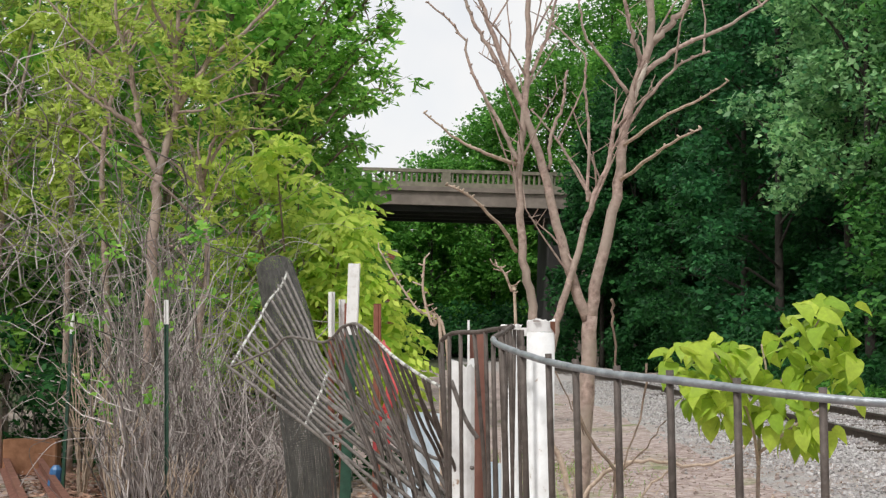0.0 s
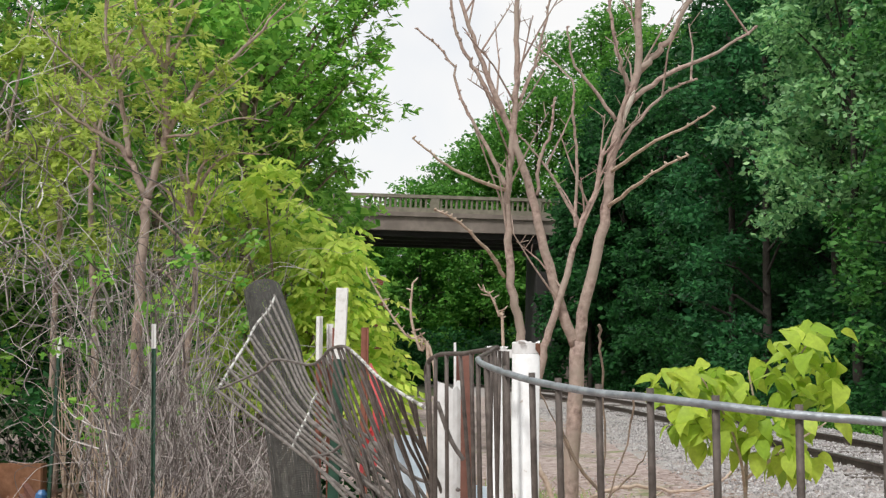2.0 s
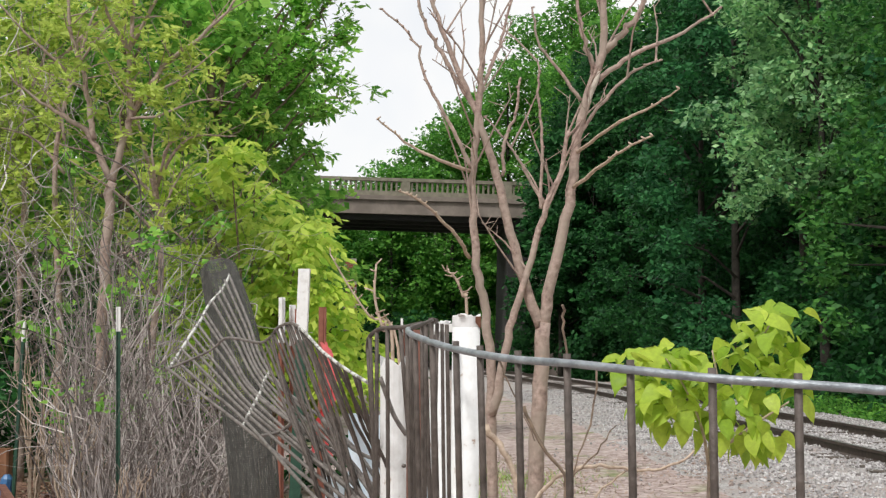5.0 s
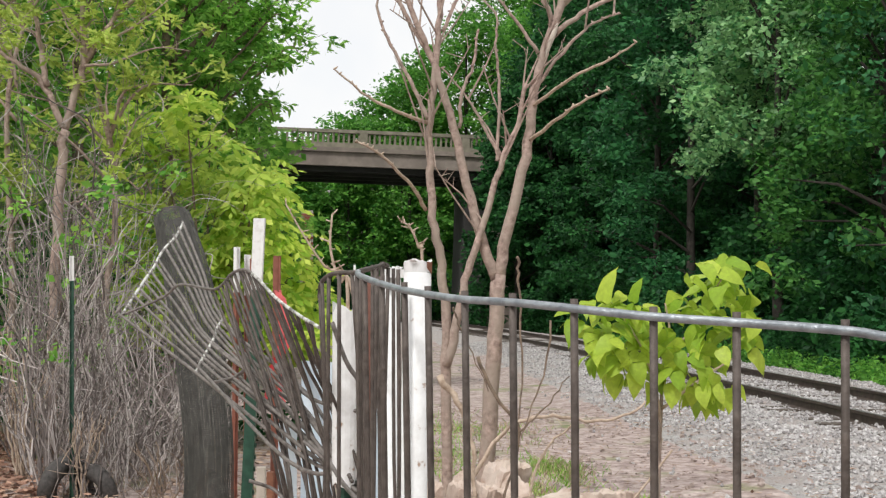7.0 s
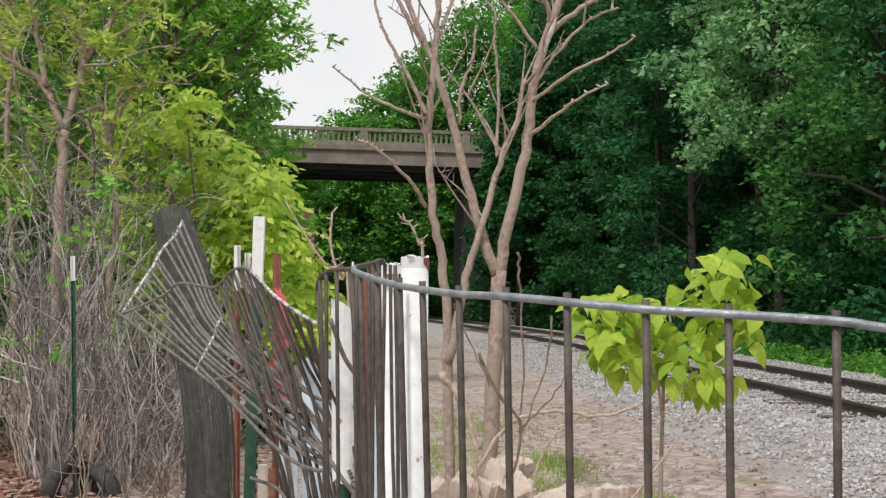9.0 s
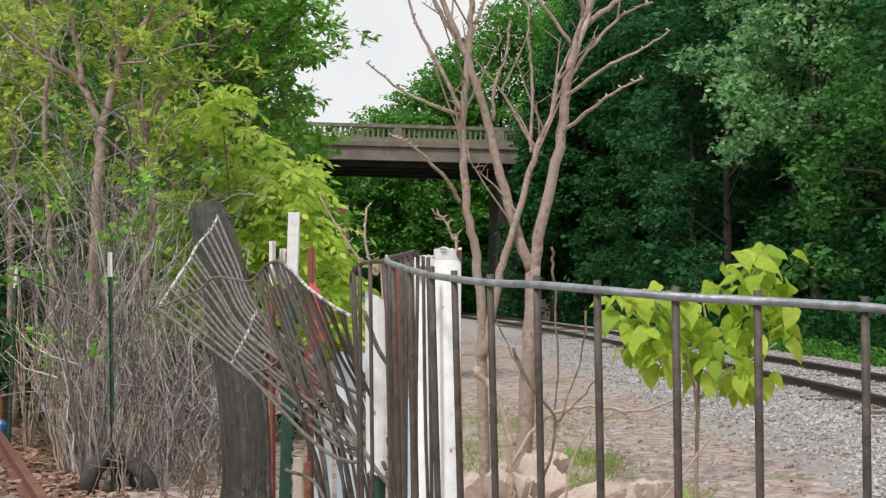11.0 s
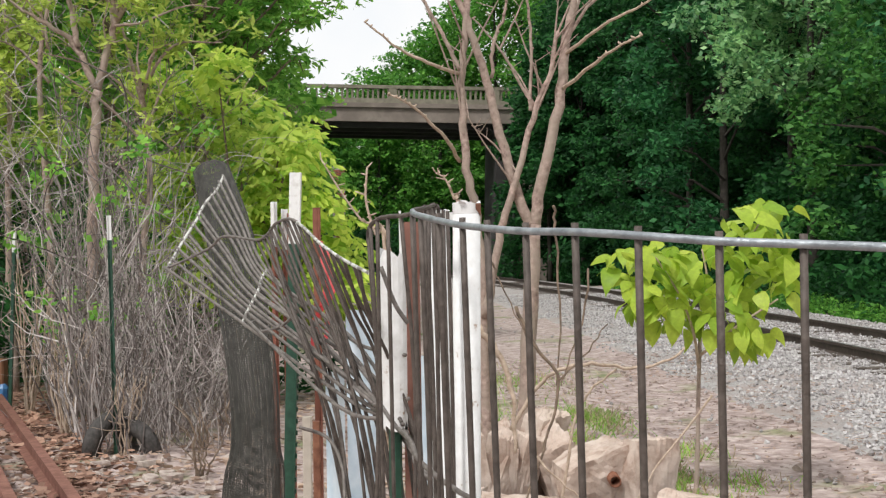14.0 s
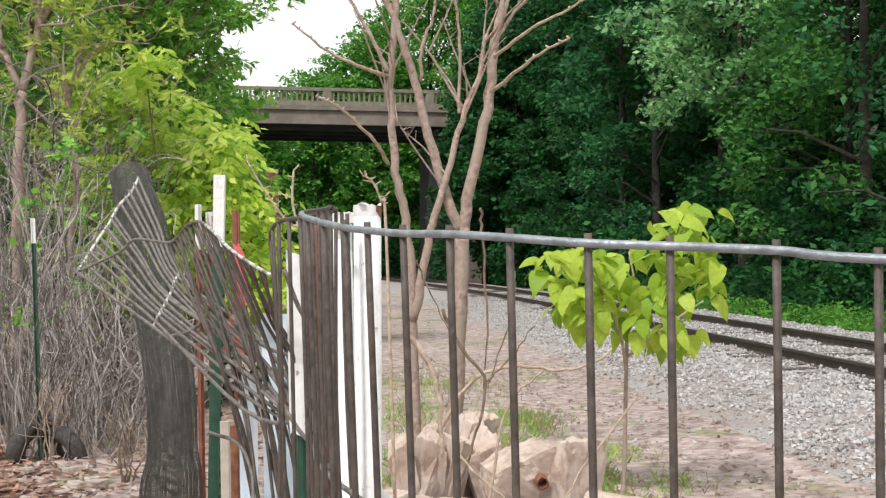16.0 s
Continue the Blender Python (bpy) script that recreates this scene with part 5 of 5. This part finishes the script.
def rusty_rails():
    """Two lengths of old rail laid on the dirt beside the thicket."""
    prof = [(-0.065, 0), (0.065, 0), (0.065, 0.012), (0.011, 0.03), (0.011, 0.10), (0.034, 0.11), (0.034, 0.14), (-0.034, 0.14), (-0.034, 0.11), (-0.011, 0.10), (-0.011, 0.03), (-0.065, 0.012)]
    for a, b in (((-0.839, 4.822), (-5.028, 15.946)), ((-1.286, 5.091), (-5.450, 16.027))):
        a, b = Vector((*a, -0.03)), Vector((*b, -0.03))
        d = (b - a).normalized()
        s = Vector((d.y, -d.x, 0))
        n = len(prof)
        vs = [p + s * x + Vector((0, 0, z)) for p in (a, b) for x, z in prof]
        fs = [(i, (i + 1) % n, n + (i + 1) % n, n + i) for i in range(n)] + [tuple(range(n))[::-1], tuple(range(n, 2 * n))]
        tagged(part("old_rail", Build().add(vs, fs), M_RUSTRAIL), "length of old rusted rail lying on dead leaves", "rail", "old rails")
    tagged(part("timber_block", Build().box((-5.030, 14.8, -0.1), (-4.407, 15.0, 0.319), 0.02), M_WOODBLOCK), "reddish timber block at the end of old rails", "timber")
    tagged(part("blue_scrap", Build().tube([(-3.92, 13.1, -0.02), (-3.90, 13.1, 0.16), (-3.9, 13.1, 0.2)], [0.07, 0.06, 0.03], 9), speckled("blue_scrap", 12, ((0.3, (0.03, 0.12, 0.32)), (0.7, (0.08, 0.22, 0.45))), 0.4)), "blue plastic scrap beside the old rails", "scrap")


def tyre(x, y, z, turn, r, w, label):
    b = Build()
    ns, nr = 26, 10
    vs = [((r - w * 0.55 + w * 0.55 * math.cos(2 * math.pi * j / nr)) * math.cos(2 * math.pi * i / ns), w * 0.5 * math.sin(2 * math.pi * j / nr),
           (r - w * 0.55 + w * 0.55 * math.cos(2 * math.pi * j / nr)) * math.sin(2 * math.pi * i / ns)) for i in range(ns) for j in range(nr)]
    fs = [(i * nr + j, i * nr + (j + 1) % nr, ((i + 1) % ns) * nr + (j + 1) % nr, ((i + 1) % ns) * nr + j) for i in range(ns) for j in range(nr)]
    ob = tagged(part("tyre", b.add(vs, fs), M_TYRE, smooth=True), label, "tyre", "old tyres")
    ob.location, ob.rotation_euler = (x, y, z), turn


def rubbish():
    tyre(-2.20, 10.12, 0.02, (0.25, 0.1, 1.0), 0.25, 0.14, "old black tyre half buried in dry brush")
    tyre(-1.95, 10.08, 0.0, (0.35, 0, -0.7), 0.21, 0.13, "old black tyre half buried in dry brush")
    tagged(part("board", Build().box((-1.72, 7.95, -0.09), (-1.12, 8.06, -0.035), 0.004), M_GREYWOOD), "pale weathered board lying on the dirt", "board")
    rng = random.Random(6)
    for i in range(9):
        x, y = rng.uniform(-2.2, -1.3), rng.uniform(8.4, 9.7)
        rock(x, y, -0.04, rng.uniform(0.03, 0.07), rng.uniform(0.03, 0.06), rng.uniform(0.015, 0.03), (0, 0, rng.uniform(0, 3)), 20 + i, "stone", "small pale stone lying in litter", M_RUBBLE)


def litter():
    rng = np.random.default_rng(90)
    pts = np.stack([-5.5 + 5.6 * rng.random(7000), 5.5 + 8.5 * rng.random(7000), np.zeros(7000)], 1)
    pts[:, 2] = [ground_z(x, y) + 0.012 + 0.015 * rng.random() for x, y, _ in pts]
    q = leaves(pts, 0.075, rng, 0.6, 0.0)
    q[:, :, 2] = pts[:, None, 2] + (q[:, :, 2] - pts[:, None, 2]) * 0.35 + 0.012
    tagged(part("dead_leaves", quads_mesh("dead_leaves", q), M_LITTER), "brown and pinkish dead leaves strewn on dirt", "leaf litter", kind="stuff")
    pts = np.stack([0.2 + 4.2 * rng.random(5000), 6.0 + 12 * rng.random(5000), np.zeros(5000)], 1)
    pts[:, 2] = [ground_z(x, y) + 0.01 for x, y, _ in pts]
    q = leaves(pts, 0.06, rng, 0.3, 0.0)
    q[:, :, 2] = pts[:, None, 2] + (q[:, :, 2] - pts[:, None, 2]) * 0.3 + 0.012
    tagged(part("dirt_litter", quads_mesh("dirt_litter", q), M_LITTER), "fine dry twigs and leaf bits on dirt", "leaf litter", kind="stuff")
    rub = Build()
    box = [(sx, sy, sz) for sx in (-1, 1) for sy in (-1, 1) for sz in (-1, 1)]
    faces = [(0, 1, 3, 2), (4, 6, 7, 5), (0, 4, 5, 1), (2, 3, 7, 6), (0, 2, 6, 4), (1, 5, 7, 3)]
    for i in range(900):
        if i % 5:
            x, y = rng.normal(1.0, 0.55), rng.normal(7.6, 0.7)
        else:
            x, y = -2.6 + 1.7 * rng.random(), 7.4 + 2.6 * rng.random()
        r = 0.008 + 0.035 * rng.random() ** 3
        turn = Euler(rng.random(3) * 6).to_matrix()
        o = Vector((x, y, ground_z(x, y) + r * 0.3))
        rub.add([o + turn @ Vector([c * r * (0.5 + 0.6 * rng.random()) for c in p]) for p in box], faces)
    tagged(part("rubble", rub, M_RUBBLE), "small dusty stone chips scattered on dirt", "rubble", kind="stuff")
    clods = Build()
    for i in range(800):
        x, y = rng.uniform(1.2, 4.0), 6.5 + 12 * rng.random() ** 1.5
        r = 0.008 + 0.022 * rng.random() ** 3
        turn = Euler(rng.random(3) * 6).to_matrix()
        o = Vector((x, y, ground_z(x, y) + r * 0.1))
        clods.add([o + turn @ Vector([c * r * (0.5 + 0.6 * rng.random()) for c in p]) for p in box], faces)
    tagged(part("dirt_clods", clods, M_CLOD), "crumbly brown clods of earth on bare dirt", "dirt", kind="stuff")
    t = rng.random(2600)
    pts = np.stack([-1.55 - 3.2 * t + rng.normal(size=2600) * 0.22 + 0.1, 7.0 + 8.6 * t, np.zeros(2600)], 1)
    pts[:, 2] = [ground_z(x, y) + 0.015 + 0.03 * rng.random() for x, y, _ in pts]
    q = leaves(pts, 0.085, rng, 0.6, 0.0)
    q[:, :, 2] = pts[:, None, 2] + (q[:, :, 2] - pts[:, None, 2]) * 0.4 + 0.012
    tagged(part("fallen_leaves", quads_mesh("fallen_leaves", q), M_REDLITTER), "rusty red fallen leaves along the old rails", "leaf litter", kind="stuff")
    blades = []
    for cx, cy, sx, sy, n in ((1.75, 11.6, 0.35, 0.5, 500), (2.15, 9.6, 0.25, 0.4, 300), (1.3, 15, 0.7, 1.6, 900), (0.75, 12, 0.35, 1.2, 700), (1.55, 8.6, 0.25, 0.3, 250), (0.75, 9.6, 0.3, 0.5, 400), (2.25, 8.2, 0.2, 0.3, 200),
                              (0.45, 8.6, 0.25, 0.5, 350), (1.8, 11.4, 0.2, 0.9, 700), (1.86, 8.6, 0.12, 0.7, 700), (1.8, 7.4, 0.16, 0.3, 600), (1.45, 10.2, 0.15, 0.6, 400)):
        for _ in range(n):
            x, y = rng.normal(cx, sx * 0.6), rng.normal(cy, sy * 0.6)
            z, h = ground_z(x, y) - 0.01, 0.02 + 0.075 * rng.random()
            d = rng.normal(size=2) * 0.05
            w = 0.004
            blades.append(((x - w, y, z), (x + w, y, z), (x + d[0] + w * 0.4, y + d[1], z + h), (x + d[0] - w * 0.4, y + d[1], z + h)))
    blades = np.array(blades)
    tagged(part("grass", quads_mesh("grass", blades[::2]), M_GRASS), "tufts of short green grass on dirt", "grass", kind="stuff")
    tagged(part("dry_grass", quads_mesh("dry_grass", blades[1::2] + (0.05, -0.03, 0)), M_STRAW), "tufts of dry straw-coloured grass", "grass", kind="stuff")


def vines():
    rng = random.Random(44)
    for i, (pts, r) in enumerate((
            ([(0.62, 6.5, 0.55), (0.738, 6.5, 0.739), (0.866, 6.5, 0.851), (1.036, 6.5, 0.879), (1.252, 6.6, 0.841), (1.425, 6.6, 0.869), (1.541, 6.6, 0.95)], 0.012),
            ([(0.85, 6.6, -0.05), (0.92, 6.6, 0.40), (1.0, 6.6, 0.68), (1.18, 6.6, 0.84)], 0.010),
            (( (0.638, 6.400, 1.180), (0.734, 6.400, 0.981), (0.858, 6.400, 0.810), (0.798, 6.400, 0.557), (0.724, 6.400, 0.333), (0.650, 6.400, 0.165)), 0.010),
            (( (0.858, 6.400, 0.810), (0.973, 6.400, 0.921), (1.103, 6.400, 1.088)), 0.006),
            (( (1.008, 6.400, 1.358), (0.991, 6.400, 1.146), (0.902, 6.400, 0.894), (0.858, 6.400, 0.782)), 0.006),
            (( (0.440, 6.200, 1.097), (0.547, 6.200, 0.945), (0.599, 6.200, 0.753), (0.608, 6.200, 0.479)), 0.018),
            (( (0.868, 6.600, 1.692), (0.872, 6.600, 1.517), (0.889, 6.600, 1.109), (0.869, 6.600, 0.761)), 0.008),
            (( (1.524, 6.000, 0.759), (1.334, 6.000, 0.524), (1.198, 6.000, 0.341), (1.143, 6.000, 0.236)), 0.006),
            (( (0.670, 6.000, 0.510), (0.774, 6.000, 0.402), (0.931, 6.000, 0.266)), 0.007),
            (( (0.500, 6.200, 1.423), (0.526, 6.200, 1.355), (0.579, 6.200, 1.244), (0.685, 6.200, 1.024)), 0.005))):
        line = curve(pts, 5)
        line = [p + Vector((rng.gauss(0, 0.004), rng.gauss(0, 0.01), rng.gauss(0, 0.004))) for p in line]
        mat = M_PALETWIG if i in (0, 1, 5, 7, 8) else M_GREYBARK
        tagged(part("vine", Build().tube(line, taper(len(line), r, r * 0.5), 7), mat, smooth=True), "bare woody vine stem trailing among stones", "vine", "bare vines")


ground()
railway()
bridge()
woods()
left_bank()
thicket()
left_saplings()
bare_tree()
twiggy_shoots()
FLIPPED = catalpa()
wire_panel()
crushed_panel()
mesh_roll()
posts()
tape_and_sheets()
rocks()
rusty_rails()
rubbish()
vines()
litter()
ballast()
brick_pillar()


def motions():
    # gusts lift two leaves of the broad-leaved sapling for a while
    for leaf, (x, y, z), start, end, yaw in FLIPPED:
        down, up = pose(x, y, z, 10, 50, math.degrees(yaw)), pose(x, y, z, 75, -78, math.degrees(yaw) + 15)
        walk(leaf, [(0.0, down), (start - 0.15, down), (start + 0.2, up), (end - 0.1, up), (end + 0.2, down), (16.0, down)])


motions()
